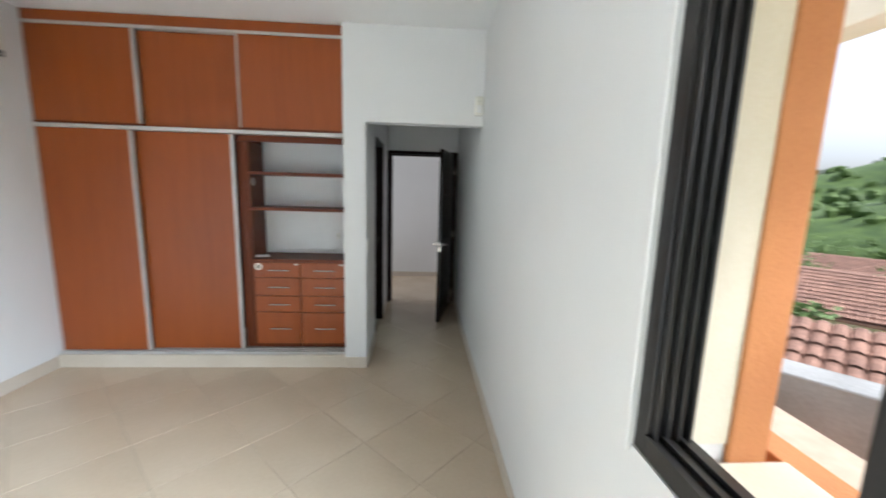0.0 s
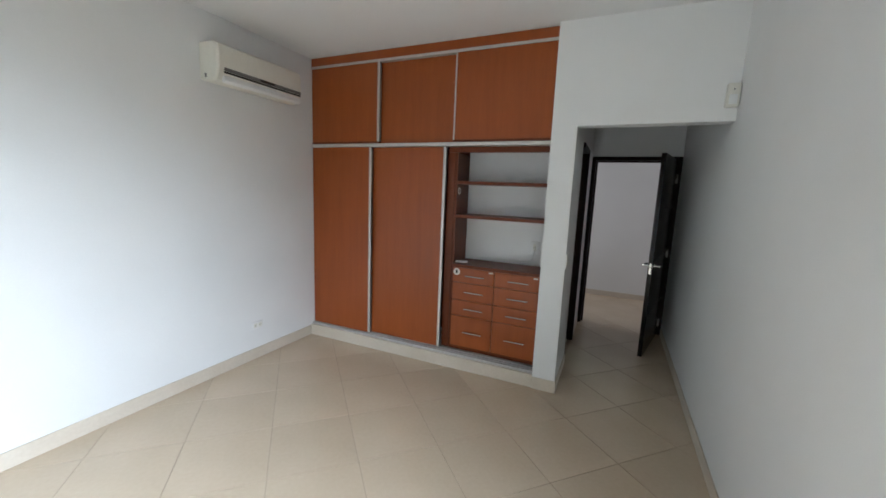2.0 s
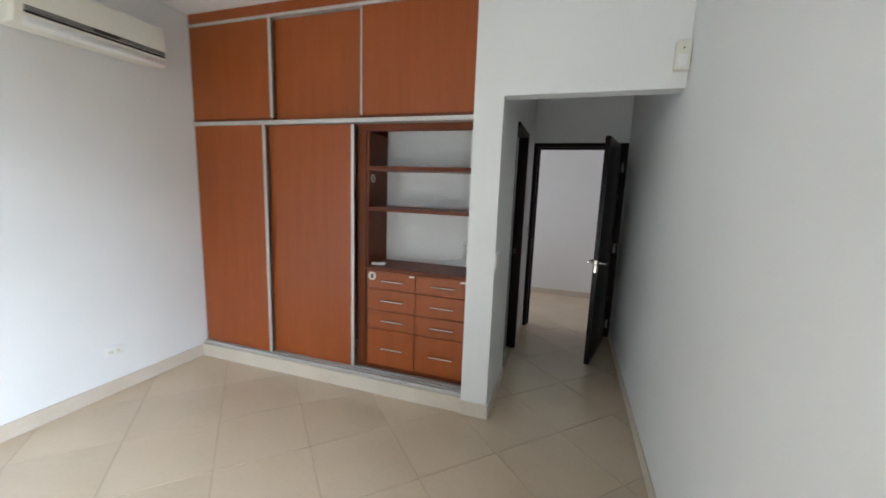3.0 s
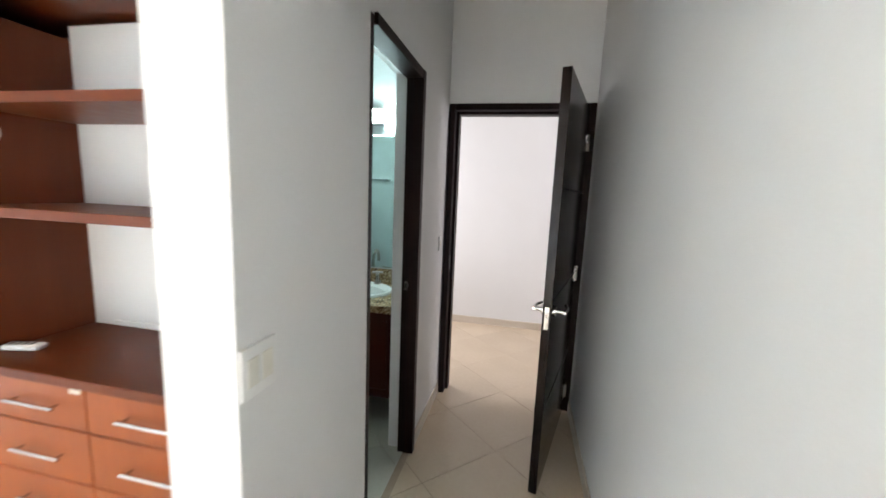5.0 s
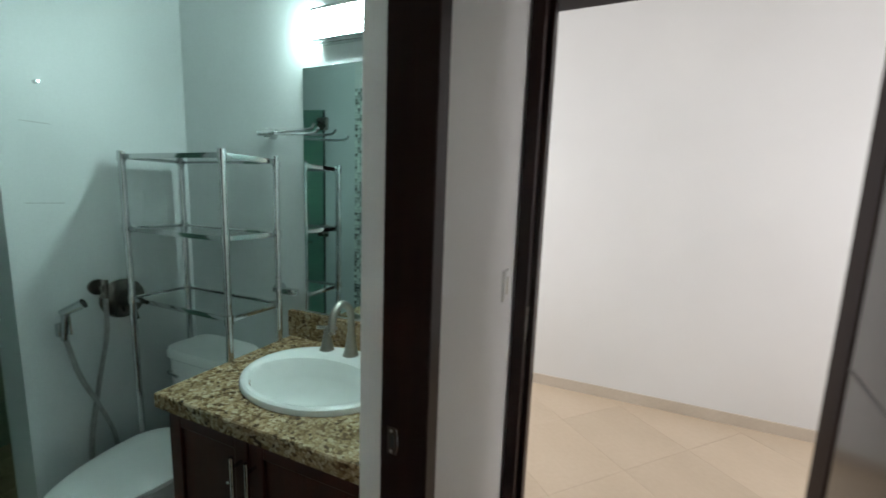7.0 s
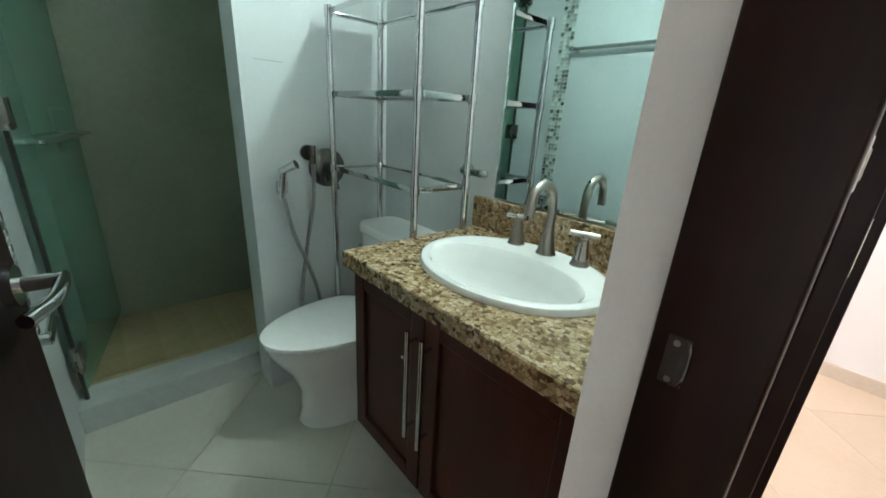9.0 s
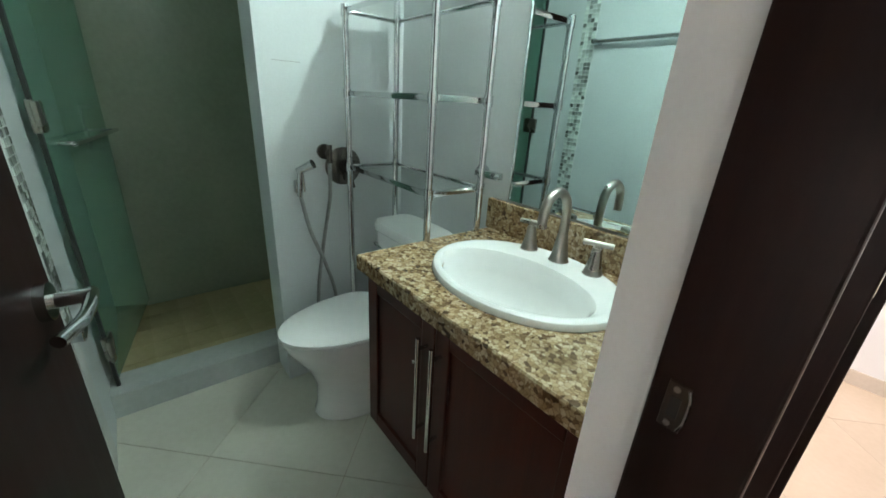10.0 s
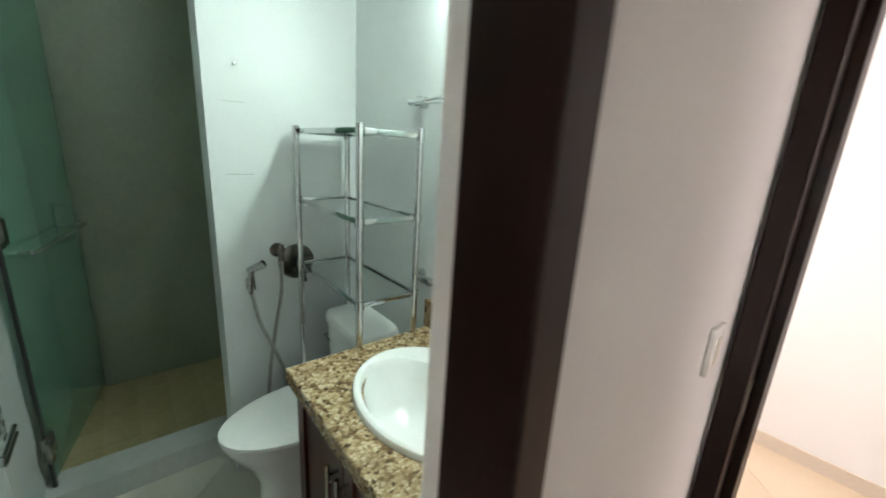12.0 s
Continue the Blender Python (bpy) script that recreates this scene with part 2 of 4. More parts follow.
def oval(cx, cy, z, a, b, n=40, front=None, power=2.0):
    """An oval ring; front is a longer half-axis towards -y."""
    out = []
    for k in range(n):
        t = 2 * math.pi * k / n
        c, s = math.cos(t), math.sin(t)
        e = 2 / power
        x = a * math.copysign(abs(c) ** e, c)
        y = (front if front and s < 0 else b) * math.copysign(abs(s) ** e, s)
        out.append((cx + x, cy + y, z))
    return out


def wall(name, x0, x1, y0, y1, z0, z1, mat=None, label="", category="wall"):
    ob = part(name, box(x0, x1, y0, y1, z0, z1), mat or WHITE, None)
    return tagged(ob, label or "smooth white painted plaster wall", category, kind="structure")


H = 2.87

# ---- bedroom shell ----
wall("wall_west", -3.72, -3.57, -4.9, 0.60, -0.1, H)
wall("wall_south", -3.72, 0.25, -5.05, -4.9, -0.1, H)
wall("ceiling", -3.72, 0.25, -5.05, 2.03, H, H + 0.12, CEIL, "flat white painted ceiling", "ceiling")
# window opening in the east wall
WY0, WY1, WZ0, WZ1 = -4.35, -2.46, 1.03, 2.15
wall("wall_east", 0.0, 0.23, WY1, 2.03, -0.1, H)
wall("wall_east_below_window", 0.0, 0.11, WY0, WY1, -0.1, WZ0)
wall("wall_east_above_window", 0.0, 0.23, WY0, WY1, WZ1, H)
wall("wall_east_south", 0.0, 0.23, -4.9, WY0, -0.1, H)
# wall beside the wardrobe and over the passage
wall("wall_pier", -1.145, -0.96, 0.0, 0.10, -0.1, H)
wall("wall_over_passage", -0.96, 0.0, 0.0, 0.12, 2.13, H)
wall("wall_wardrobe_back", -3.72, -1.10, 0.60, 0.70, -0.1, H)

# ---- passage, bathroom and corridor shell ----
DY0, DY1, JY0 = 0.685, 1.291, 1.327
wall("wall_passage_south", -1.10, -0.96, 0.10, DY0 - 0.028, -0.1, H)
wall("wall_passage_north", -1.10, -0.96, JY0, 2.03, -0.1, H)
wall("wall_over_bathroom_door", -1.10, -0.96, DY0 - 0.028, JY0, 2.09, H)
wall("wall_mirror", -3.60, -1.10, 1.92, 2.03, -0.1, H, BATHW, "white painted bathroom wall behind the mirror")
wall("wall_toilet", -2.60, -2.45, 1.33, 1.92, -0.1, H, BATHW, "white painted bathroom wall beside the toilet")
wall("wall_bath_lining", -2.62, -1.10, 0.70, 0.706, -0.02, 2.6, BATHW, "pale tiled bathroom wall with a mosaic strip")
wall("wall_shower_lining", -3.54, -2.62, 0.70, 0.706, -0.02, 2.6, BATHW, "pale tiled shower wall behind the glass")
wall("wall_shower_back", -3.60, -3.54, 0.70, 1.92, -0.1, H, SHOWER, "tiled shower wall, its shade painted in as grey green")
wall("wall_shower_north", -3.54, -2.60, 1.86, 1.92, -0.1, H, SHOWER, "tiled shower wall, its shade painted in as grey green")
wall("wall_shower_return", -2.606, -2.60, 1.33, 1.86, -0.1, H, SHOWER, "tiled shower wall, its shade painted in as grey green")
wall("ceiling_bathroom", -3.54, -1.10, 0.706, 1.92, 2.6, 2.68, CEIL, "flat white bathroom ceiling", "ceiling")
wall("wall_passage_end_left", -1.10, -0.935, 2.03, 2.15, -0.1, H)
wall("wall_passage_end_right", -0.02, 0.25, 2.03, 2.15, -0.1, H)
wall("wall_over_passage_door", -0.935, -0.02, 2.03, 2.15, 2.085, H)
wall("wall_corridor_south_west", -2.55, -1.10, 2.03, 2.15, -0.1, H)
wall("wall_corridor_south_east", 0.25, 2.2, 2.03, 2.15, -0.1, H)
wall("wall_corridor_north", -2.55, 2.2, 3.65, 3.8, -0.1, H)
wall("wall_corridor_west", -2.67, -2.55, 2.03, 3.8, -0.1, H)
wall("wall_corridor_east", 2.2, 2.32, 2.03, 3.8, -0.1, H)
wall("ceiling_corridor", -2.67, 2.32, 2.03, 3.8, H, H + 0.12, CEIL, "flat white painted ceiling", "ceiling")


def baseboard(x0, x1, y0, y1, h=0.085):
    ob = part("baseboard", box(x0, x1, y0, y1, -0.01, h, 0.003), BASEB)
    tagged(ob, "cream tile baseboard along the wall", "baseboard", kind="structure")


baseboard(-3.57, -3.558, -4.9, 0.0, 0.1)
baseboard(-3.57, 0.0, -4.9, -4.888, 0.1)
baseboard(-0.01, 0.0, -4.9, 2.0)
baseboard(-1.145, -0.95, -0.01, 0.0, 0.1)
baseboard(-0.96, -0.951, 0.0, 0.655)
baseboard(-0.96, -0.951, 1.37, 2.0)
baseboard(-2.55, 2.2, 3.64, 3.65, 0.08)


# ---- bedroom window ----
def ring_frame(name, x0, x1, y0, y1, z0, z1, w, mat, parent, bevel=0.004):
    """Four mitre-like members round an opening in the plane x."""
    for yy in ((y0, y0 + w), (y1 - w, y1)):
        part(name, box(x0, x1, yy[0], yy[1], z0, z1, bevel), mat, parent)
    for zz in ((z0, z0 + w), (z1 - w, z1)):
        part(name, box(x0, x1, y0 + w, y1 - w, zz[0], zz[1], bevel), mat, parent)


window = thing("window_1", "black aluminium sliding window slid partly open", "window", (0.03, (WY0 + WY1) / 2, WZ0), kind="structure")


def local(ob):
    """Parts are modelled in world places; this parents them where they stand."""
    for c in ob.children:
        c.matrix_parent_inverse = Matrix.Translation(-ob.location)
        for d in c.children:
            d.matrix_parent_inverse = Matrix.Identity(4)


ring_frame("frame", 0.004, 0.11, WY0, WY1, WZ0, WZ1, 0.045, BLACKALU, window)
panes = [(-3.55, -2.87, 0.03), (-3.66, -2.94, 0.068), (-4.31, -3.62, 0.03)]
for y0, y1, x in panes:
    ring_frame("sash", x - 0.014, x + 0.018, y0, y1, WZ0 + 0.042, WZ1 - 0.042, 0.048, BLACKALU, window)
    pane = part("pane", box(x - 0.003, x + 0.003, y0 + 0.044, y1 - 0.044, WZ0 + 0.088, WZ1 - 0.088), GLASS, window)
    pane.visible_shadow = False
for k in range(4):
    part("jamb_rib", box(0.012 + 0.026 * k, 0.02 + 0.026 * k, WY1 - 0.06, WY1 - 0.045, WZ0 + 0.045, WZ1 - 0.045, 0.002), BLACKALU, window)
for k in range(3):
    part("track", box(-0.002 + 0.036 * k, 0.006 + 0.036 * k, WY0 + 0.045, WY1 - 0.045, WZ0 + 0.044, WZ0 + 0.056), BLACKALU, window)
local(window)
trim = thing("trim", "white plaster band round the window", "trim", (0, WY1, WZ0), kind="structure")
part("jamb_band", box(-0.012, 0.0, WY1, WY1 + 0.075, WZ0 - 0.02, WZ1 + 0.07, 0.005), WHITE, trim)
part("head_band", box(-0.012, 0.0, WY0, WY1, WZ1, WZ1 + 0.07, 0.005), WHITE, trim)
local(trim)

# outer reveal, orange surround, sill
surround = thing("window_surround", "cream stucco reveal with an orange outer band", "window surround", (0.3, WY1, WZ0), kind="structure")
part("reveal", box(0.112, 0.232, WY1 - 0.004, WY1 + 0.0, WZ0, WZ1), CREAM, surround)
part("outer_band", box(0.232, 0.33, WY1 - 0.012, WY1 + 0.3, WZ0 - 0.5, 2.7, 0.006), ORANGE, surround)
part("sill", box(0.112, 0.38, WY0, WY1 - 0.013, WZ0 - 0.16, WZ0 - 0.04, 0.006), CREAM, surround)
part("sill_band", box(0.38, 0.47, WY0, WY1 + 0.3, WZ0 - 0.4, WZ0 - 0.05, 0.006), ORANGE, surround)
part("eave", box(0.232, 1.0, WY0 - 1, WY1 + 0.6, 2.45, 2.6, 0.006), CREAM, surround)
part("eave_beam", box(1.25, 1.42, WY0 - 1, WY1 + 3.5, 2.32, 2.52, 0.006), CREAM, surround)
part("eave_bracket", box(0.232, 1.26, WY1 + 0.3, WY1 + 0.4, 2.47, 2.58, 0.004), CREAM, surround)
local(surround)

# ---- outdoors ----
ground = tagged(part("ground", box(-300, 400, -400, 400, -12.3, -12.0), SOIL), "green grassy ground sloping away", "ground", kind="structure")


def tile_roof(name, x0, x1, y0, y1, z_low, z_high, label):
    """A pitched clay-tile roof that falls towards -x, with rows of barrel tiles, on a cream house."""
    house = thing(name, label, "house", (x0, (y0 + y1) / 2, -12.0))
    part("wall", box(x0 + 0.6, x1 + 4, y0 + 0.5, y1 - 0.5, -12.05, z_low + 0.1), CREAM, house, "cream stucco walls")
    bm = bmesh.new()
    n = int((y1 - y0) / 0.26)
    rows = max(3, int((x1 - x0) / 0.4))
    for r in range(rows):
        xa, xb = x0 + (x1 - x0) * r / rows, x0 + (x1 - x0) * (r + 1.12) / rows
        za, zb = z_low + (z_high - z_low) * r / rows + 0.05, z_low + (z_high - z_low) * (r + 1.12) / rows
        for k in range(n):
            yc = y0 + 0.26 * (k + 0.5)
            ring = []
            for a in (0, 45, 90, 135, 180):
                ring.append((0.13 * math.cos(radians(a)), 0.09 * math.sin(radians(a))))
            lo = [bm.verts.new((xa, yc + c, za + s)) for c, s in ring]
            hi = [bm.verts.new((xb, yc + c, zb + s)) for c, s in ring]
            for i in range(4):
                bm.faces.new((lo[i], lo[i + 1], hi[i + 1], hi[i]))
    tagged(part("roof_tiles", bm, TERRA, house, "weathered red clay barrel tiles"), kind="stuff")
    bm = bmesh.new()
    vs = [bm.verts.new(p) for p in ((x0, y0, z_low), (x1, y0, z_high), (x1, y1, z_high), (x0, y1, z_low), (x0, y0, z_low - 0.12), (x1, y0, z_high - 0.12), (x1, y1, z_high - 0.12), (x0, y1, z_low - 0.12))]
    for f in ((0, 1, 2, 3), (7, 6, 5, 4), (0, 4, 5, 1), (1, 5, 6, 2), (2, 6, 7, 3), (3, 7, 4, 0)):
        bm.faces.new([vs[i] for i in f])
    part("roof_deck", bm, TERRA, house)
    local(house)
    house.rotation_euler = (0, 0, radians(38))


tile_roof("neighbour_house", 4.3, 7.6, -2, 6.5, -1.9, -0.85, "cream house with a weathered red clay tile roof")
tile_roof("neighbour_house", 15, 20, 3, 23, -3.2, -1.9, "cream house with a weathered red clay tile roof")
tile_roof("neighbour_house", 32, 38, 12, 48, -5.0, -3.6, "far cream house with a red clay tile roof")
ledge = tagged(part("parapet", box(-0.2, 0.2, -2.6, 1.6, -12.0, 0.1, 0.02), CONC), "grey weathered concrete parapet below the window", "parapet", kind="structure")
ledge.matrix_world = pose(3.15, -0.5, 0, 0, 0, 38)
court = tagged(part("terrace_roof", box(0.5, 2.2, -9, 3.0, -12.0, -0.1, 0.02), ORANGE), "orange stucco lower terrace below the window", "terrace", kind="structure")

bm = bmesh.new()
grid = [[bm.verts.new((70 + 6 * i, -120 + 8 * j, -11 + 30 * (1 - math.exp(-i / 5.0)) * (0.75 + 0.5 * noise.noise((i * 0.16, j * 0.13, 2))) + 1.6 * noise.noise((i * 0.9, j * 0.9, 5)))) for j in range(42)] for i in range(16)]
for i in range(15):
    for j in range(41):
        bm.faces.new((grid[i][j], grid[i + 1][j], grid[i + 1][j + 1], grid[i][j + 1]))
tagged(part("hillside", bm, LEAF, None, smooth=True), "distant green wooded hillside", "hill", kind="structure")
bm = bmesh.new()
for k in range(900):
    i, j = random.uniform(0, 14.9), random.uniform(0, 40.9)
    r = random.uniform(0.7, 2.2)
    c = Vector((70 + 6 * i, -120 + 8 * j, 0))
    c.z = -11 + 30 * (1 - math.exp(-i / 5.0)) * (0.75 + 0.5 * noise.noise((i * 0.16, j * 0.13, 2))) + r * 0.3
    made = bmesh.ops.create_icosphere(bm, subdivisions=1, radius=r, matrix=Matrix.Translation(c))["verts"]
    for v in made:
        v.co += Vector((random.uniform(-0.4, 0.4), random.uniform(-0.4, 0.4), random.uniform(-0.4, 0.4))) * r * 0.6
tagged(part("far_woods", bm, LEAF), "distant dense green tree crowns", "woods", kind="stuff")


def tree(x, y, z, h):
    t = thing("tree", "green leafy garden tree between the houses", "tree", (x, y, -12.0), "garden trees")
    part("trunk", rod((x, y, -12.05), (x, y, z), 0.22, 0.08), CHERRYD, t, "brown bark trunk")
    bm = bmesh.new()
    for k in range(420):
        d = Vector((random.gauss(0, 1), random.gauss(0, 1), random.gauss(0, 0.8))).normalized() * h * random.uniform(0.45, 1.0)
        d *= 0.75 + 0.5 * noise.noise(d * 1.5)
        c, s = Vector((x, y, z)) + d, random.uniform(0.1, 0.26)
        u = Vector((random.gauss(0, 1), random.gauss(0, 1), random.gauss(0, 1))).normalized()
        w = u.orthogonal().normalized()
        bm.faces.new([bm.verts.new(c + s * q) for q in (u, 0.5 * w, -u, -0.5 * w)])
    part("crown", bm, LEAF, t, "dense small green leaves")
    local(t)


for x, y, z, h in ((12.5, 8.4, -2.6, 1.3), (13.5, 5.5, -3.0, 1.3), (28, 17, -3.6, 2.0), (29, 24, -3.8, 2.2), (48, 36, -4, 3.0), (50, 44, -4, 3.2)):
    tree(x, y, z, h)


# ---- wardrobe ----
WX0, WX1 = -3.566, -1.147
ward = thing("built_in_wardrobe", "cherry laminate built-in wardrobe with one bay open", "wardrobe", (-2.36, 0.1, 0.0))
part("plinth", box(WX0, WX1, 0.0, 0.58, -0.01, 0.112, 0.003), BASEB, ward, "cream tiled plinth")
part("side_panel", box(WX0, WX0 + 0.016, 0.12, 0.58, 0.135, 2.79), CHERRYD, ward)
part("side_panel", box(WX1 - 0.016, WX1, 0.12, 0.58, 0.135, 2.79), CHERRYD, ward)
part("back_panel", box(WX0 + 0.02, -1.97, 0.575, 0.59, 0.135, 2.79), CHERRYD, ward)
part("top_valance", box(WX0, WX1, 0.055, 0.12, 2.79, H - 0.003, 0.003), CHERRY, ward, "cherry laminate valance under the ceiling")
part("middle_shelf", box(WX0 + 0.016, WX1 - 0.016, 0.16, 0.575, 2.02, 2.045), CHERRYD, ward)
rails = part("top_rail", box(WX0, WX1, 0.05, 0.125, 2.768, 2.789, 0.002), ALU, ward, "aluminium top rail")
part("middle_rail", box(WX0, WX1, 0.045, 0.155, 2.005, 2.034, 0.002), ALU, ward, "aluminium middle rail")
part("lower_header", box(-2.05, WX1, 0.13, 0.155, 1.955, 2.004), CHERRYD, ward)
for k in range(3):
    part("bottom_track", box(WX0, WX1, 0.03 + 0.04 * k, 0.048 + 0.04 * k, 0.112, 0.132, 0.002), ALU, ward, "aluminium floor track")
part("track_bed", box(WX0, WX1, 0.02, 0.14, 0.112, 0.118), ALU, ward)


def sliding_door(x0, x1, y, z0, z1, left=False, right=False, label="cherry laminate sliding door", w=0.026):
    d = part("sliding_door", box(x0, x1, y, y + 0.022, z0, z1, 0.002), CHERRY, ward, label)
    for on, xa in ((left, x0), (right, x1 - w)):
        if on:
            part("edge_profile", box(xa, xa + w, y - 0.008, y + 0.026, z0, z1, 0.003), ALU, d, "aluminium edge profile")
    return d


sliding_door(WX0 + 0.004, -2.742, 0.056, 2.055, 2.766, right=True)
sliding_door(-2.80, -1.94, 0.098, 2.04, 2.766)
sliding_door(-1.983, WX1 - 0.004, 0.056, 2.055, 2.766, left=True, w=0.013)
part("door_bottom_rail", box(WX0 + 0.004, -2.742, 0.05, 0.08, 2.038, 2.054), CHERRYD, ward)
part("door_bottom_rail", box(-1.983, WX1 - 0.004, 0.05, 0.08, 2.038, 2.054), CHERRYD, ward)
sliding_door(WX0 + 0.004, -2.826, 0.056, 0.135, 2.003, right=True)
sliding_door(-2.88, -2.058, 0.098, 0.135, 2.003, right=True)

# the open bay: side board, white back, shelves, drawers
NX0, NX1, NB = -1.965, WX1 - 0.016, 0.45
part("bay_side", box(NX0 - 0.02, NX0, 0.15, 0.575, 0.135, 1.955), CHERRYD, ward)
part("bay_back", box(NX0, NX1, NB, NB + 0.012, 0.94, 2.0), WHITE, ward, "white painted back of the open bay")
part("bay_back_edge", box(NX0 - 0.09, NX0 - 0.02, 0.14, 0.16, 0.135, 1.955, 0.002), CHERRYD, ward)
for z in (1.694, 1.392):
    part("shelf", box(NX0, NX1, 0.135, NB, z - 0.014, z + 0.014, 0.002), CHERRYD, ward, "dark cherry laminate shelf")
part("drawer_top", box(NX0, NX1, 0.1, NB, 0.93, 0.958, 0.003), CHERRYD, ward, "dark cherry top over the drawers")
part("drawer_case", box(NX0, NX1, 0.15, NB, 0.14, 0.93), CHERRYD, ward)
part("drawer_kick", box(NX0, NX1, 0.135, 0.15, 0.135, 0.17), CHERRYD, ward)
for x0, x1 in ((-1.955, -1.56), (-1.556, -1.165)):
    for z0, z1 in ((0.172, 0.466), (0.47, 0.617), (0.621, 0.784), (0.788, 0.924)):
        dr = part("drawer", box(x0, x1, 0.122, 0.15, z0, z1, 0.003), CHERRY, ward, "cherry laminate drawer")
        zc, xc = (z0 + z1) / 2, (x0 + x1) / 2 + 0.02
        part("pull", rod((xc - 0.09, 0.1, zc), (xc + 0.09, 0.1, zc), 0.005), CHROME, dr, "slim chrome bar pull", True)
        for dx in (-0.075, 0.075):
            part("pull_post", rod((xc + dx, 0.1, zc), (xc + dx, 0.124, zc), 0.004, n=8), CHROME, dr, "", True)
        if z1 > 0.9:
            part("lock_label", box(x1 - 0.05, x1 - 0.012, 0.1195, 0.1225, z1 - 0.022, z1 - 0.01), STICK, dr, "small pale paper label")


def disc(c, r, axis, thick=0.0015):
    c = Vector(c)
    a = Vector(axis)
    return rod(c, c + a * thick, r, n=28)


part("sticker", disc((-1.918, 0.1225, 0.885), 0.032, (0, -1, 0)), STICK, ward, "round pale printed sticker")
part("sticker_print", box(-1.928, -1.908, 0.1185, 0.1207, 0.868, 0.902, 0.0008), DARKP, ward)
part("sticker", disc((NX0 + 0.0002, 0.21, 1.62), 0.032, (1, 0, 0)), STICK, ward, "round pale printed sticker")
part("sticker_print", box(NX0 + 0.0018, NX0 + 0.0034, 0.2, 0.22, 1.603, 1.637, 0.0008), CHERRYD, ward)
local(ward)

remote = thing("remote_control", "small white remote lying on the drawer top", "remote control", (-1.9, 0.2, 0.959))
part("body", box(-1.96, -1.85, 0.185, 0.225, 0.9585, 0.976, 0.006), WPLAST, remote, "", True)
for k in range(4):
    part("button", box(-1.945 + 0.02 * k, -1.935 + 0.02 * k, 0.196, 0.214, 0.9755, 0.9775), GREYP, remote)
local(remote)
remote.rotation_euler = (0, 0, radians(14))


def socket(name, label, c, u, n, w=0.115, h=0.07, holes=2):
    """A wall plate at c, width along u, facing n."""
    t = thing(name, label, "wall socket" if "socket" in name else "light switch", c)
    c, u, n = Vector(c), Vector(u), Vector(n)

    def slab(p, ww, hh, d0, d1, bevel):
        a, b = c + u * (p - ww / 2) + n * d0 - Vector((0, 0, hh / 2)), c + u * (p + ww / 2) + n * d1 + Vector((0, 0, hh / 2))
        lo, hi = [min(q) for q in zip(a, b)], [max(q) for q in zip(a, b)]
        return box(lo[0], hi[0], lo[1], hi[1], lo[2], hi[2], bevel)

    part("plate", slab(0, w, h, 0.0, 0.009, 0.003), WPLAST, t, "", True)
    for k in range(holes):
        p = (k - (holes - 1) / 2) * w * 0.42
        ins = part("insert", slab(p, w * 0.3, h * 0.55, 0.008, 0.0115, 0.001), PLASTIC, t)
        if "socket" in name:
            for q in (-0.006, 0.006):
                part("slot", slab(p + q, 0.003, 0.012, 0.011, 0.0122, 0), DARKP, ins)
    local(t)


socket("wall_socket", "white double wall socket low on the wall", (-3.57, -0.68, 0.315), (0, 1, 0), (1, 0, 0))
socket("wall_socket", "white wall socket on the back of the wardrobe bay", (-1.285, NB, 1.13), (1, 0, 0), (0, -1, 0), 0.075, 0.115, 1)
socket("wall_socket", "white blank wall plate beside the socket in the bay", (-1.2, NB, 1.13), (1, 0, 0), (0, -1, 0), 0.075, 0.115, 1)
socket("wall_socket", "white double wall socket low on the corridor wall", (-1.2, 3.65, 0.316), (1, 0, 0), (0, -1, 0))
socket("light_switch", "white light switch plate in the passage", (-0.96, 0.058, 1.1), (0, 1, 0), (1, 0, 0), 0.11, 0.115)
socket("light_switch", "white light switch plate beside the passage door", (-0.96, 1.872, 1.157), (0, 1, 0), (1, 0, 0), 0.06, 0.095, 1)

cord = tagged(part("power_cord", tube([(-1.285, NB - 0.012, 1.12), (-1.29, NB - 0.03, 1.05), (-1.33, NB - 0.03, 1.0), (-1.45, NB - 0.02, 0.985), (-1.65, NB - 0.015, 0.985), (-1.85, NB - 0.015, 0.98)], 0.004), WPLAST, None, smooth=True),
              "thin white power cord from the socket", "cord")

sensor = thing("motion_sensor", "ivory plastic motion sensor in the wall corner", "motion sensor", (-0.04, 0, 2.28))
part("housing", box(-0.075, -0.004, -0.05, 0.0, 2.21, 2.355, 0.009), PLASTIC, sensor, "", True)
part("lens", box(-0.062, -0.018, -0.054, -0.048, 2.225, 2.285, 0.003), WPLAST, sensor, "", True)
part("indicator", rod((-0.04, -0.048, 2.315), (-0.04, -0.053, 2.315), 0.004, n=10), DARKP, sensor)
local(sensor)

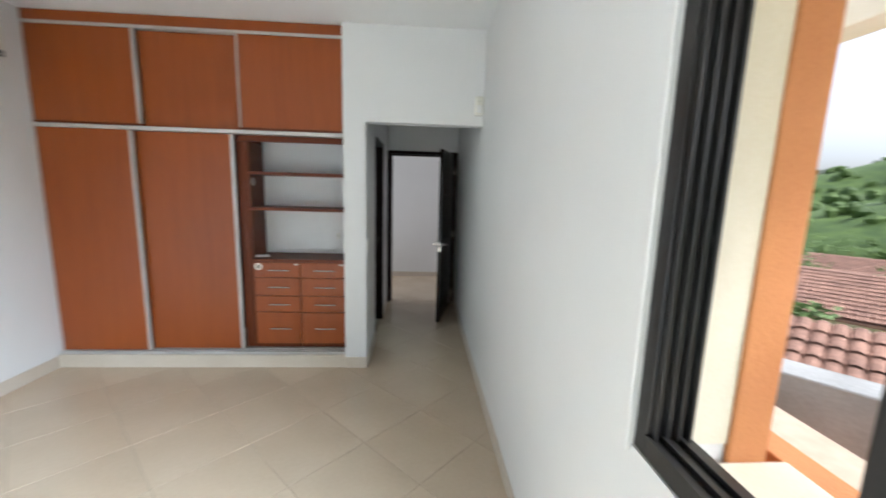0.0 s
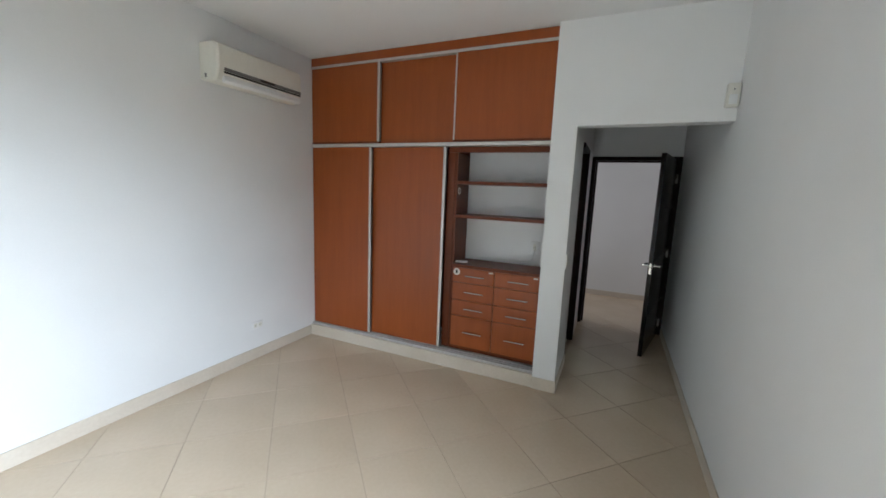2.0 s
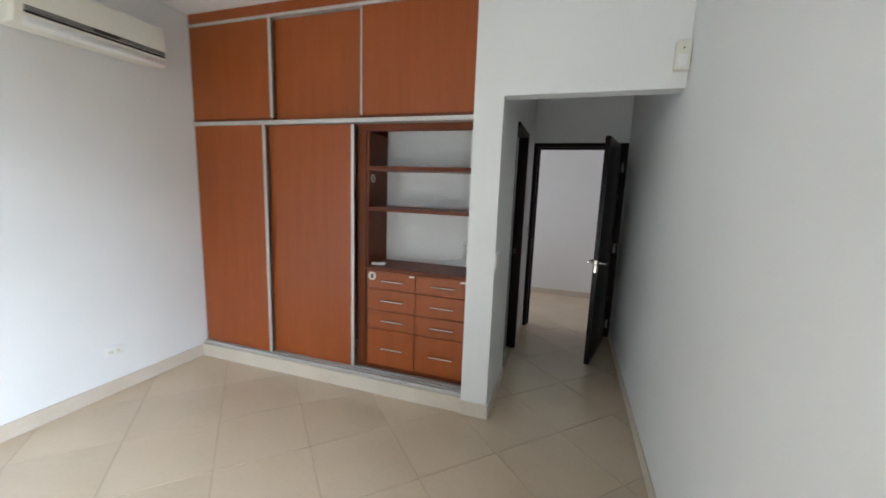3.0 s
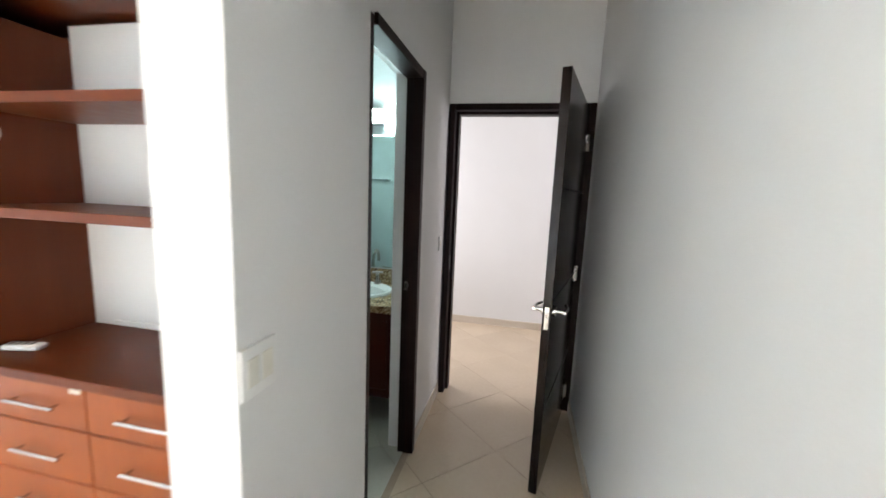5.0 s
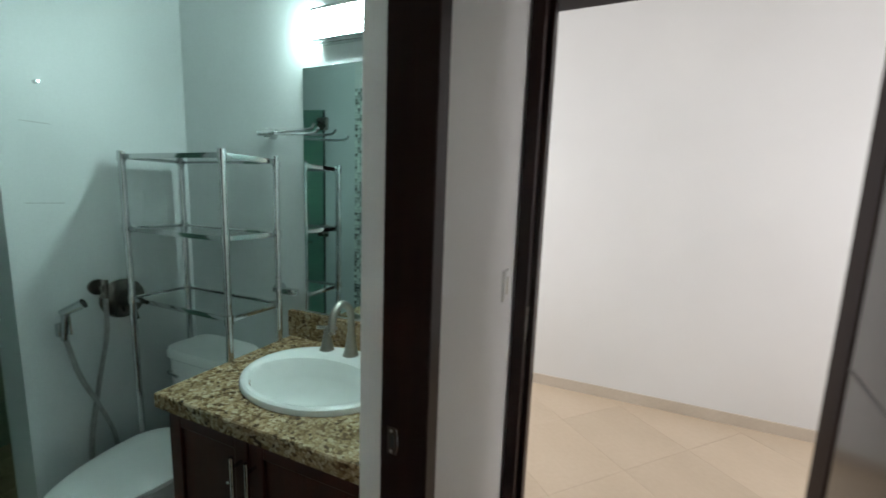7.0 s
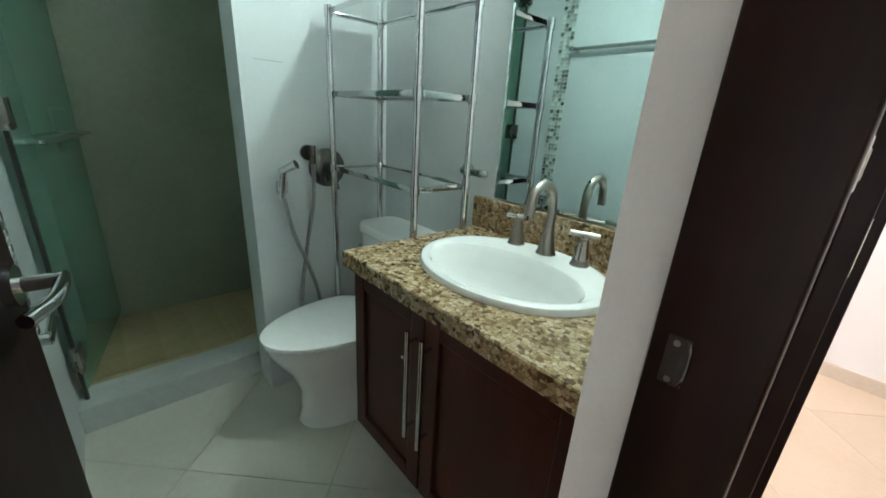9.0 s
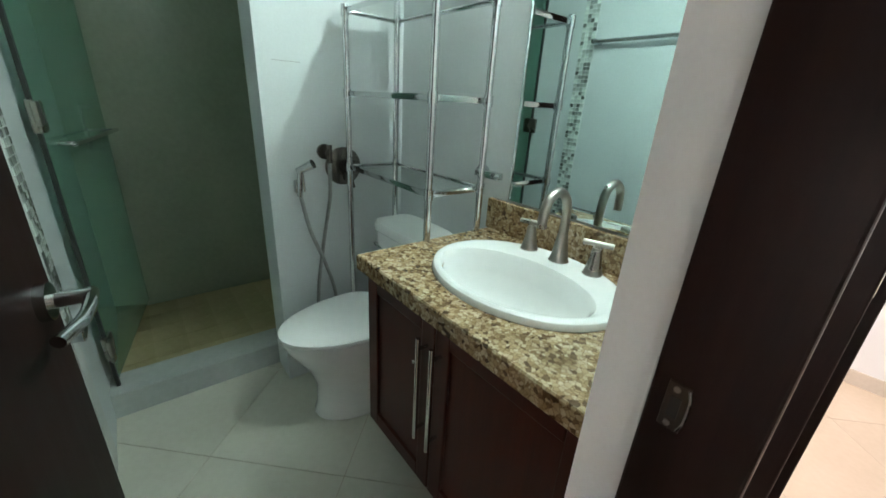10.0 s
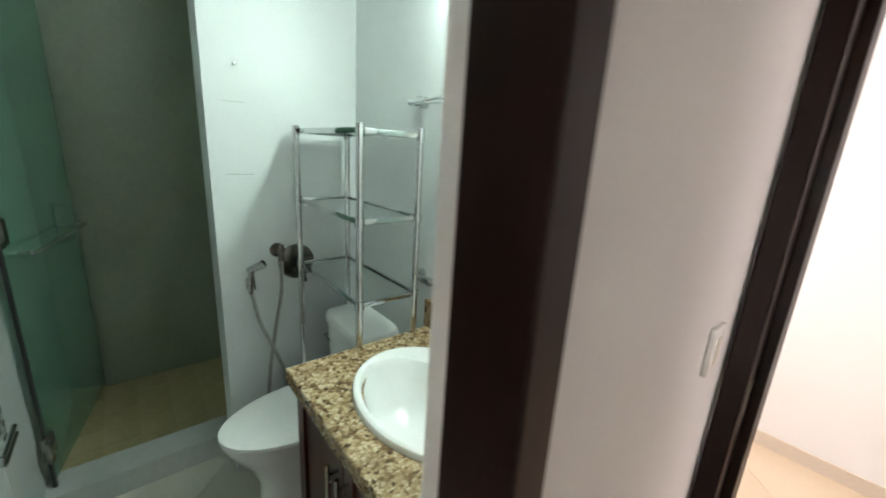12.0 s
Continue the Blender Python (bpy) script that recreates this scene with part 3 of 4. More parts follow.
# ---- air conditioner ----
ac = thing("air_conditioner", "ivory white split air conditioner on the wall", "air conditioner", (-3.57, -0.67, 2.36))
AY0, AY1 = -1.09, -0.28
prof = [(0.0, 2.365), (0.1, 2.345), (0.165, 2.362), (0.19, 2.41), (0.2, 2.45), (0.2, 2.56), (0.185, 2.61), (0.14, 2.632), (0.0, 2.635)]
part("casing", loft([[(-3.57 + a * f, y, 2.49 + (z - 2.49) * f) for a, z in prof] for y, f in ((AY0, 0.93), (AY0 + 0.012, 1.0), (AY1 - 0.012, 1.0), (AY1, 0.93))]), PLASTIC, ac, "", True)
part("grille_band", box(-3.385, -3.366, AY0 + 0.05, AY1 - 0.015, 2.428, 2.452, 0.003), GREYP, ac, "dark grey trim band")
part("outlet_slot", box(-3.39, -3.3705, AY0 + 0.05, AY1 - 0.015, 2.412, 2.424), DARKP, ac)
part("display", box(-3.37, -3.3645, AY0 + 0.36, AY0 + 0.5, 2.43, 2.45), DARKP, ac)
flap = bmesh.new()
add_box(flap, -0.028, 0.006, AY0 + 0.05, AY1 - 0.015, -0.028, 0.028, 0.004)
bmesh.ops.transform(flap, matrix=Matrix.Translation((-3.385, 0, 2.382)) @ Matrix.Rotation(radians(-28), 4, "Y"), verts=flap.verts)
part("flap", flap, WPLAST, ac, "white air flap", True)
part("side_mark", box(-3.52, -3.5, AY0 - 0.002, AY0 + 0.001, 2.38, 2.41), GREYP, ac)
local(ac)


# ---- passage end door ----
def casing(name, label, axis, a0, a1, p0, p1, z1, w, parent_at, far=0.042):
    """Jambs and head round an opening along 'axis' from a0 to a1, standing between p0 and p1 across the wall."""
    t = thing(name, label, "door frame", parent_at, kind="structure")

    def put(nm, s0, s1, z0, zz):
        b = box(s0, s1, p0, p1, z0, zz, 0.004) if axis == "x" else box(p0, p1, s0, s1, z0, zz, 0.004)
        part(nm, b, WENGE, t)

    put("jamb", a0, a0 + w, -0.005, z1)
    put("jamb", a1 - far, a1, -0.005, z1)
    put("head", a0 + w, a1 - far, z1 - w, z1)
    return t, put


fr, put = casing("door_frame_1", "dark wenge wooden door frame", "x", -0.955, -0.004, 2.006, 2.15, 2.1, 0.042, (-0.5, 2.05, 0))
part("stop", box(-0.913, -0.893, 2.07, 2.15, 0, 2.058, 0.002), WENGE, fr)
part("stop", box(-0.064, -0.046, 2.07, 2.15, 0, 2.058, 0.002), WENGE, fr)
part("stop", box(-0.893, -0.064, 2.07, 2.15, 2.04, 2.058, 0.002), WENGE, fr)
part("strike_plate", box(-0.9145, -0.9115, 2.03, 2.055, 0.93, 1.05), NICKEL, fr)
local(fr)


def lever(parent, base, out, along, tilt=0.0):
    """Rosette, spindle and curved lever on a leaf's face: 'out' leaves the face, 'along' is where the lever points."""
    base, out, along = Vector(base), Vector(out), Vector(along)
    h = part("handle", rod(base, base + out * 0.012, 0.027, n=24), CHROME, parent, "chrome lever handle", True)
    part("spindle", rod(base + out * 0.01, base + out * 0.055, 0.011), CHROME, h, "", True)
    e = base + out * 0.052
    part("lever", tube([e - along * 0.012, e + along * 0.03 + out * 0.004, e + along * 0.08 + out * 0.002, e + along * 0.125 - out * 0.012 + Vector((0, 0, tilt))], 0.0085), CHROME, h, "", True)
    return h


def leaf_door(name, label, hinge, angle, length, height, thick, grooves, hinges, knob_z, mat):
    """A leaf hinged at the origin that runs along +x in its own space; its thickness is on -y."""
    d = thing(name, label, "door", hinge, kind="structure")
    slab = part("leaf", box(0, length, -thick, 0, 0.008, height, 0.003), mat, d)
    for side in (0.0, -thick):
        out = 1 if side == 0 else -1
        for z in grooves:
            for a, b in ((z + 0.012, z + 0.019),):
                part("panel_moulding", box(0.0, length, side - 0.0015 * (out < 0) , side + 0.0015 * (out > 0), a, b), DARKP, slab)
    for z in hinges:
        hg = part("hinge", rod((-0.004, 0.006, z - 0.05), (-0.004, 0.006, z + 0.05), 0.008), NICKEL, d, "brushed nickel hinge", True)
        part("hinge_leaf", box(-0.002, 0.03, 0.0, 0.0025, z - 0.048, z + 0.048), NICKEL, hg)
    part("lock_plate", box(length - 0.001, length + 0.002, -thick * 0.75, -thick * 0.25, knob_z - 0.08, knob_z + 0.03), CHROME, d, "chrome lock plate")
    part("latch", box(length, length + 0.012, -thick * 0.65, -thick * 0.35, knob_z - 0.02, knob_z + 0.0), NICKEL, d)
    lever(d, (length - 0.06, 0, knob_z), (0, 1, 0), (-1, 0, 0))
    lever(d, (length - 0.06, -thick, knob_z), (0, -1, 0), (-1, 0, 0))
    d.rotation_euler = (0, 0, radians(angle))
    return d


leaf_door("door_1", "glossy dark wenge panelled door standing open", (-0.046, 2.0, 0), 256.4, 0.87, 2.055, 0.042, (0.45, 1.0, 1.52), (0.16, 1.0, 1.85), 0.955, GLOSSY)

# ---- bathroom door ----
fr = thing("door_frame_2", "dark wenge wooden bathroom door frame", "door frame", (-1.0, 1.0, 0), kind="structure")
JY = 1.291
part("jamb", box(-1.035, -0.958, DY0 - 0.028, DY0 + 0.002, -0.005, 2.09, 0.003), WENGE, fr)
part("jamb", box(-1.032, -0.942, JY, 1.337, -0.005, 2.1, 0.003), WENGE, fr)
part("head", box(-1.035, -0.945, DY0 + 0.002, JY, 2.058, 2.1, 0.003), WENGE, fr)
part("edge_seal", box(-0.961, -0.952, 1.337, 1.349, 0, 2.1), WHITE, fr, "white caulk line")
strike = part("strike_plate", box(-1.017, -0.998, JY - 0.0018, JY + 0.001, 0.966, 1.016, 0.0008), DARKNICKEL, fr, "nickel strike plate with a dark reflection in its colour")
part("strike_lip", tube([(-1.0, JY - 0.001, 0.968), (-0.997, JY - 0.0025, 0.978), (-0.9962, JY - 0.003, 0.991), (-0.997, JY - 0.0025, 1.004), (-1.0, JY - 0.001, 1.014)], 0.0014, 8, 4), CHROME, strike, "bright curved lip", True)
part("strike_hole", box(-1.012, -1.003, JY - 0.0028, JY - 0.0016, 0.98, 1.002), DARKP, strike)
for z in (0.972, 1.01):
    part("screw", rod((-1.009, JY - 0.0015, z), (-1.009, JY - 0.003, z), 0.003, n=12), NICKEL, strike, "", True)
part("paint_chip", box(-1.0326, -1.031, JY + 0.001, JY + 0.012, 0.95, 1.03), CURBT, fr, "chipped paint beside the plate")
local(fr)
leaf_door("door_2", "dark wenge bathroom door standing open inside", (-1.075, 0.715, 0), 174.5, 0.615, 2.05, 0.04, (), (0.2, 1.85), 0.955, WENGE)

# ---- vanity ----
VX0, VX1, VY, VZ = -1.845, -1.103, 1.385, 0.83
van = thing("vanity_cabinet", "dark mahogany wall-hung vanity cabinet with two doors", "vanity", (-1.47, 1.9, 0.24))
for x in (VX0 + 0.02, VX1 - 0.018):
    part("side_panel", box(x, x + 0.018, VY + 0.046, 1.918, 0.24, 0.785, 0.002), MAHOG, van)
part("bottom_panel", box(VX0 + 0.038, VX1 - 0.018, VY + 0.046, 1.9, 0.24, 0.258), MAHOG, van)
part("front_panel", box(VX0 + 0.038, VX1 - 0.018, VY + 0.046, VY + 0.05, 0.258, 0.784), MAHOG, van)
for x0, x1, hx in ((VX0 + 0.022, -1.506, -1.53), (-1.502, VX1 - 0.004, -1.478)):
    d = part("door", box(x0, x1, VY + 0.032, VY + 0.045, 0.245, 0.78, 0.002), MAHOG, van, "framed mahogany door")
    w = 0.05
    for a, b, c, e in ((x0, x0 + w, 0.245, 0.78), (x1 - w, x1, 0.245, 0.78), (x0 + w, x1 - w, 0.245, 0.245 + w), (x0 + w, x1 - w, 0.73, 0.78)):
        part("frame_member", box(a, b, VY + 0.023, VY + 0.033, c, e, 0.003), MAHOG, d)
    part("handle", rod((hx, VY - 0.006, 0.43), (hx, VY - 0.006, 0.732), 0.0055), CHROME, d, "long chrome bar handle", True)
    for z in (0.46, 0.702):
        part("handle_post", rod((hx, VY - 0.006, z), (hx, VY + 0.025, z), 0.0045, n=8), CHROME, d, "", True)
part("screw_cap", disc((-1.585, VY + 0.023, 0.62), 0.004, (0, -1, 0), 0.002), PORC, van)
local(van)

SX, SY, SA, SB = -1.485, 1.665, 0.262, 0.205
top = thing("granite_worktop", "speckled brown granite vanity top with backsplash", "worktop", (-1.47, 1.9, 0.785))
# slab with an oval hole
bm = bmesh.new()
n = 48
inner = oval(SX, SY, 0, SA - 0.03, SB - 0.03, n)


def to_rect(x, y, x0, x1, y0, y1):
    dx, dy = x - SX, y - SY
    k = min(((x1 - SX) if dx > 0 else (x0 - SX)) / dx if abs(dx) > 1e-6 else 9e9, ((y1 - SY) if dy > 0 else (y0 - SY)) / dy if abs(dy) > 1e-6 else 9e9)
    return SX + dx * k, SY + dy * k


angles = sorted([math.atan2(p[1] - SY, p[0] - SX) for p in inner] + [math.atan2(cy - SY, cx - SX) for cx in (VX0, VX1) for cy in (VY, 1.918)])
ring_i, ring_o = [], []
for a in angles:
    c, s = math.cos(a), math.sin(a)
    r = 1 / math.sqrt((c / (SA - 0.03)) ** 2 + (s / (SB - 0.03)) ** 2)
    ring_i.append((SX + r * c, SY + r * s))
    ring_o.append(to_rect(SX + c, SY + s, VX0, VX1, VY, 1.918))
e = 0.004
lay = [[(x, y, 0.786) for x, y in ring_i], [(x, y, VZ) for x, y in ring_i],
       [(SX + (x - SX) * 0.99, SY + (y - SY) * 0.99, VZ) for x, y in ring_o], [(x, y, VZ - e) for x, y in ring_o], [(x, y, 0.786) for x, y in ring_o]]
bm = loft(lay + [lay[0]], close=False)
bmesh.ops.remove_doubles(bm, verts=bm.verts, dist=1e-5)
part("slab", bm, GRANITE, top)
part("backsplash", box(VX0 - 0.005, VX1, 1.897, 1.918, VZ + 0.001, 0.938, 0.003), GRANITE, top)
local(top)

sink = thing("washbasin", "white oval porcelain drop-in washbasin", "sink", (SX, SY, VZ))
rings = []
for f, z, back in ((1.0, VZ + 0.001, 1), (1.0, VZ + 0.008, 1), (0.985, VZ + 0.016, 1), (0.95, VZ + 0.02, 1), (0.9, VZ + 0.018, 1)):
    rings.append(oval(SX, SY, z, SA * f, SB * f, 48))
for f, z in ((0.84, VZ + 0.014), (0.8, VZ + 0.0), (0.75, VZ - 0.045), (0.64, VZ - 0.095), (0.42, VZ - 0.13), (0.16, VZ - 0.14)):
    rings.append(oval(SX, SY - 0.04, z, SA * f, (SB - 0.015) * f * 0.86, 48, front=(SB - 0.0) * f * 0.86))
rings.append(oval(SX, SY + 0.02, VZ - 0.141, 0.02, 0.02, 48))
for f, z in ((0.2, VZ - 0.152), (0.46, VZ - 0.142), (0.68, VZ - 0.105), (0.79, VZ - 0.05), (0.84, VZ - 0.01)):
    rings.append(oval(SX, SY - 0.03, z, SA * f, (SB - 0.01) * f * 0.9, 48))
bm = loft(rings, close=False)
part("basin", bm, PORC, sink, "", True)
dr = part("drain", rod((SX, SY + 0.02, VZ - 0.142), (SX, SY + 0.02, VZ - 0.134), 0.024, n=24), CHROME, sink, "chrome pop-up drain", True)
part("stopper", rod((SX, SY + 0.02, VZ - 0.135), (SX, SY + 0.02, VZ - 0.127), 0.016, 0.012, n=20), NICKEL, dr, "", True)
part("overflow", rod((SX, SY + 0.128, VZ - 0.028), (SX, SY + 0.139, VZ - 0.02), 0.012, n=18), NICKEL, sink, "nickel overflow ring", True)
local(sink)

FY = SY + 0.158
fau = thing("faucet", "brushed nickel three-piece gooseneck faucet", "faucet", (SX, FY, VZ + 0.018))


def flared(x, y, z, h, r0, r1):
    return loft([oval(x, y, z + h * t, r0 + (r1 - r0) * t ** 0.6, r0 + (r1 - r0) * t ** 0.6, 20) for t in (0, 0.03, 0.1, 0.25, 0.45, 0.7, 1.0)])


z0 = VZ + 0.0175
part("spout_base", flared(SX, FY, z0, 0.075, 0.029, 0.014), NICKEL, fau, "", True)
part("spout", tube([(SX, FY, z0 + 0.07), (SX, FY, z0 + 0.13), (SX, FY - 0.012, z0 + 0.175), (SX, FY - 0.05, z0 + 0.198), (SX, FY - 0.09, z0 + 0.178), (SX, FY - 0.102, z0 + 0.135), (SX, FY - 0.103, z0 + 0.11)], 0.0125, 14), NICKEL, fau, "", True)
for dx in (-0.105, 0.105):
    hb = part("tap_base", flared(SX + dx, FY, z0, 0.072, 0.027, 0.012), NICKEL, fau, "", True)
    part("tap_lever", rod((SX + dx - 0.035, FY - 0.012, z0 + 0.082), (SX + dx + 0.035, FY + 0.012, z0 + 0.082), 0.0075), NICKEL, hb, "", True)
    part("tap_neck", rod((SX + dx, FY, z0 + 0.068), (SX + dx, FY, z0 + 0.08), 0.008), NICKEL, hb, "", True)
local(fau)

# ---- mirror and lamp ----
mir = thing("mirror", "frameless rectangular wall mirror over the vanity", "mirror", (-1.44, 1.92, 0.95))
part("backing", box(-1.768, -1.108, 1.9155, 1.9195, 0.947, 1.866), DARKP, mir)
part("glass", box(-1.77, -1.106, 1.911, 1.915, 0.945, 1.868, 0.0012), MIRROR, mir, "silvered glass")
local(mir)
lamp = thing("vanity_light", "lit chrome vanity light bar over the mirror", "wall lamp", (-1.44, 1.92, 1.99))
part("backplate", box(-1.69, -1.38, 1.895, 1.919, 1.935, 2.045, 0.003), CHROME, lamp, "chrome back plate", True)
for z in (1.936, 2.034):
    part("trim_bar", box(-1.69, -1.38, 1.866, 1.896, z, z + 0.009, 0.002), CHROME, lamp, "chrome trim bar", True)
part("diffuser", loft([[(x, 1.862 + 0.032 * math.cos(t) * f, 1.989 + 0.038 * math.sin(t) * f) for t in (2 * math.pi * k / 20 for k in range(20))] for x, f in ((-1.715, 0.7), (-1.705, 1), (-1.365, 1), (-1.355, 0.7))]), LAMP, lamp, "glowing white glass diffuser", True)
local(lamp)

# ---- chrome rack over the toilet ----
rack = thing("towel_rack", "chrome over-toilet rack with three glass shelves", "shelf rack", (-2.1, 1.72, 0))
RX0, RX1, RY0, RY1 = -2.37, -1.835, 1.622, 1.838
for x in (RX0, RX1):
    for y in (RY0, RY1):
        p = part("post", rod((x, y, 0.0), (x, y, 1.525), 0.0115), CHROME, rack, "", True)
        part("post_cap", rod((x, y, 1.505), (x, y, 1.542), 0.015, 0.013), CHROME, p, "", True)
        for z in (0.978, 1.252):
            part("collar", rod((x, y, z - 0.016), (x, y, z + 0.016), 0.015), CHROME, p, "", True)
for z in (0.978, 1.252, 1.522):
    sh = part("glass_shelf", box(RX0 + 0.012, RX1 - 0.012, RY0 + 0.008, RY1 - 0.008, z - 0.003, z + 0.003, 0.001), GLASS, rack, "clear glass shelf")
    for y in (RY0, RY1):
        part("shelf_rail", box(RX0 + 0.01, RX1 - 0.01, y - 0.004, y + 0.004, z - 0.009, z + 0.009, 0.001), CHROME, rack, "", True)
    for x in (RX0, RX1):
        part("shelf_rail", box(x - 0.004, x + 0.004, RY0 + 0.01, RY1 - 0.01, z - 0.009, z + 0.009, 0.001), CHROME, rack, "", True)
local(rack)

paper = thing("paper_holder", "small chrome paper holder arm on the wall", "paper holder", (-1.9, 1.92, 1.02))
part("mount", rod((-1.9, 1.92, 1.02), (-1.9, 1.895, 1.02), 0.022, n=20), CHROME, paper, "", True)
part("arm", box(-1.905, -1.79, 1.872, 1.897, 1.008, 1.032, 0.004), CHROME, paper, "", True)
local(paper)

hook = thing("towel_bar", "chrome double-arm swivel towel bar on the wall", "towel bar", (-1.93, 1.92, 1.635))
part("mount", rod((-1.925, 1.92, 1.635), (-1.925, 1.885, 1.635), 0.02, n=20), CHROME, hook, "", True)
part("barrel", rod((-1.955, 1.875, 1.635), (-1.865, 1.875, 1.635), 0.012), CHROME, hook, "", True)
part("arm", tube([(-1.88, 1.875, 1.635), (-1.8, 1.866, 1.637), (-1.69, 1.855, 1.638), (-1.665, 1.852, 1.655)], 0.005), CHROME, hook, "", True)
part("arm", tube([(-1.88, 1.875, 1.63), (-1.77, 1.85, 1.622), (-1.65, 1.83, 1.62), (-1.625, 1.826, 1.634)], 0.005), CHROME, hook, "", True)
local(hook)

# ---- toilet ----
TX = -2.175
wc = thing("toilet", "white porcelain toilet with the lid closed", "toilet", (TX, 1.6, 0))
part("bowl", loft([oval(TX, 1.575, z, a, b, 40, front=f) for z, a, b, f in ((0.0, 0.122, 0.2, 0.225), (0.012, 0.125, 0.2, 0.23), (0.06, 0.118, 0.2, 0.215), (0.16, 0.12, 0.19, 0.215), (0.25, 0.136, 0.18, 0.25), (0.32, 0.165, 0.17, 0.3), (0.365, 0.178, 0.165, 0.325), (0.385, 0.178, 0.165, 0.325))]), PORC, wc, "", True)
part("seat", loft([oval(TX, 1.575, z, a, 0.15, 44, front=f) for z, a, f in ((0.386, 0.178, 0.33), (0.39, 0.184, 0.336), (0.402, 0.184, 0.336), (0.405, 0.18, 0.332))]), PORC, wc, "", True)
part("lid", loft([oval(TX, 1.575, z, a, 0.15 * a / 0.186, 44, front=f) for z, a, f in ((0.407, 0.183, 0.336), (0.41, 0.187, 0.341), (0.419, 0.186, 0.34), (0.425, 0.17, 0.318), (0.428, 0.1, 0.2))]), PORC, wc, "white closed lid", True)
for dx in (-0.07, 0.07):
    part("lid_hinge", box(TX + dx - 0.02, TX + dx + 0.02, 1.68, 1.72, 0.386, 0.424, 0.006), PORC, wc, "", True)
part("shelf", box(TX - 0.15, TX + 0.15, 1.66, 1.9, 0.3, 0.385, 0.02), PORC, wc, "", True)
tank = part("tank", loft([[(x, y, z) for x, y, _ in oval(TX, 1.805, z, a, b, 40, power=5.0)] for z, a, b in ((0.386, 0.155, 0.085), (0.4, 0.163, 0.09), (0.6, 0.172, 0.094), (0.71, 0.175, 0.096))]), PORC, wc, "", True)
part("tank_lid", loft([[(x, y, z) for x, y, _ in oval(TX, 1.805, z, a, b, 40, power=5.0)] for z, a, b in ((0.711, 0.18, 0.1), (0.716, 0.186, 0.105), (0.74, 0.186, 0.105), (0.752, 0.178, 0.098), (0.755, 0.12, 0.06))]), PORC, wc, "white tank lid", True)
part("flush_lever", tube([(TX - 0.12, 1.706, 0.66), (TX - 0.12, 1.692, 0.66), (TX - 0.09, 1.69, 0.658), (TX - 0.06, 1.69, 0.652)], 0.006), CHROME, wc, "chrome flush lever", True)
for dx in (-0.1, 0.1):
    part("floor_bolt", rod((TX + dx * 0.98, 1.62, 0.0), (TX + dx * 0.98, 1.62, 0.03), 0.013, 0.009), CHROME, wc, "", True)
local(wc)

# ---- hand sprayer and valve ----
XW = -2.45
valve = thing("shower_valve", "round nickel mixing valve on the wall", "valve", (XW, 1.63, 0.965))
part("plate", loft([[(XW + d, 1.63 + r * math.cos(t), 0.968 + r * math.sin(t)) for t in (2 * math.pi * k / 32 for k in range(32))] for d, r in ((0.0, 0.078), (0.006, 0.078), (0.011, 0.068), (0.014, 0.03))]), SATIN, valve, "", True)
part("knob", rod((XW + 0.012, 1.63, 0.968), (XW + 0.06, 1.63, 0.968), 0.026, 0.021, n=20), SATIN, valve, "", True)
part("lever", rod((XW + 0.05, 1.635, 0.965), (XW + 0.055, 1.65, 0.885), 0.007), SATIN, valve, "", True)
local(valve)
spray = thing("hand_sprayer", "chrome hand sprayer on its hose and holder", "hand sprayer", (XW, 1.44, 0.95))
part("holder", box(XW, XW + 0.03, 1.418, 1.448, 0.875, 0.925, 0.005), CHROME, spray, "", True)
part("grip", rod((XW + 0.035, 1.43, 0.865), (XW + 0.04, 1.437, 0.965), 0.0105, 0.012), CHROME, spray, "", True)
part("head", rod((XW + 0.03, 1.43, 0.962), (XW + 0.075, 1.475, 0.995), 0.014, 0.018), CHROME, spray, "", True)
part("trigger", rod((XW + 0.055, 1.44, 0.955), (XW + 0.05, 1.445, 0.885), 0.004, n=8), CHROME, spray, "", True)
out = part("outlet", rod((XW, 1.55, 1.03), (XW + 0.012, 1.55, 1.03), 0.03, n=22), SATIN, spray, "nickel water outlet", True)
part("outlet_valve", rod((XW + 0.01, 1.55, 1.03), (XW + 0.055, 1.55, 1.03), 0.013), SATIN, out, "", True)
part("outlet_tip", rod((XW + 0.045, 1.555, 1.06), (XW + 0.045, 1.553, 0.99), 0.011), SATIN, out, "", True)
part("hose", tube([(XW + 0.045, 1.553, 0.99), (XW + 0.045, 1.548, 0.85), (XW + 0.035, 1.515, 0.66), (XW + 0.025, 1.485, 0.45), (XW + 0.03, 1.475, 0.28), (XW + 0.03, 1.51, 0.22), (XW + 0.03, 1.555, 0.28), (XW + 0.03, 1.555, 0.42), (XW + 0.035, 1.51, 0.58), (XW + 0.04, 1.46, 0.72), (XW + 0.036, 1.432, 0.87)], 0.008, 10, 10), HOSE, spray, "flexible braided steel hose", True)
local(spray)
nail = tagged(part("wall_hook", rod((XW, 1.435, 1.74), (XW + 0.022, 1.435, 1.74), 0.007, 0.005), CHROME, None, smooth=True), "small chrome screw hook in the wall", "hook")
for y, z, w in ((1.425, 1.61, 0.075), (1.43, 1.345, 0.1)):
    tagged(part("pencil_mark", box(XW, XW + 0.0006, y - w / 2, y + w / 2, z, z + 0.0018), CONC), "thin grey scratch across the white wall", "wall mark")

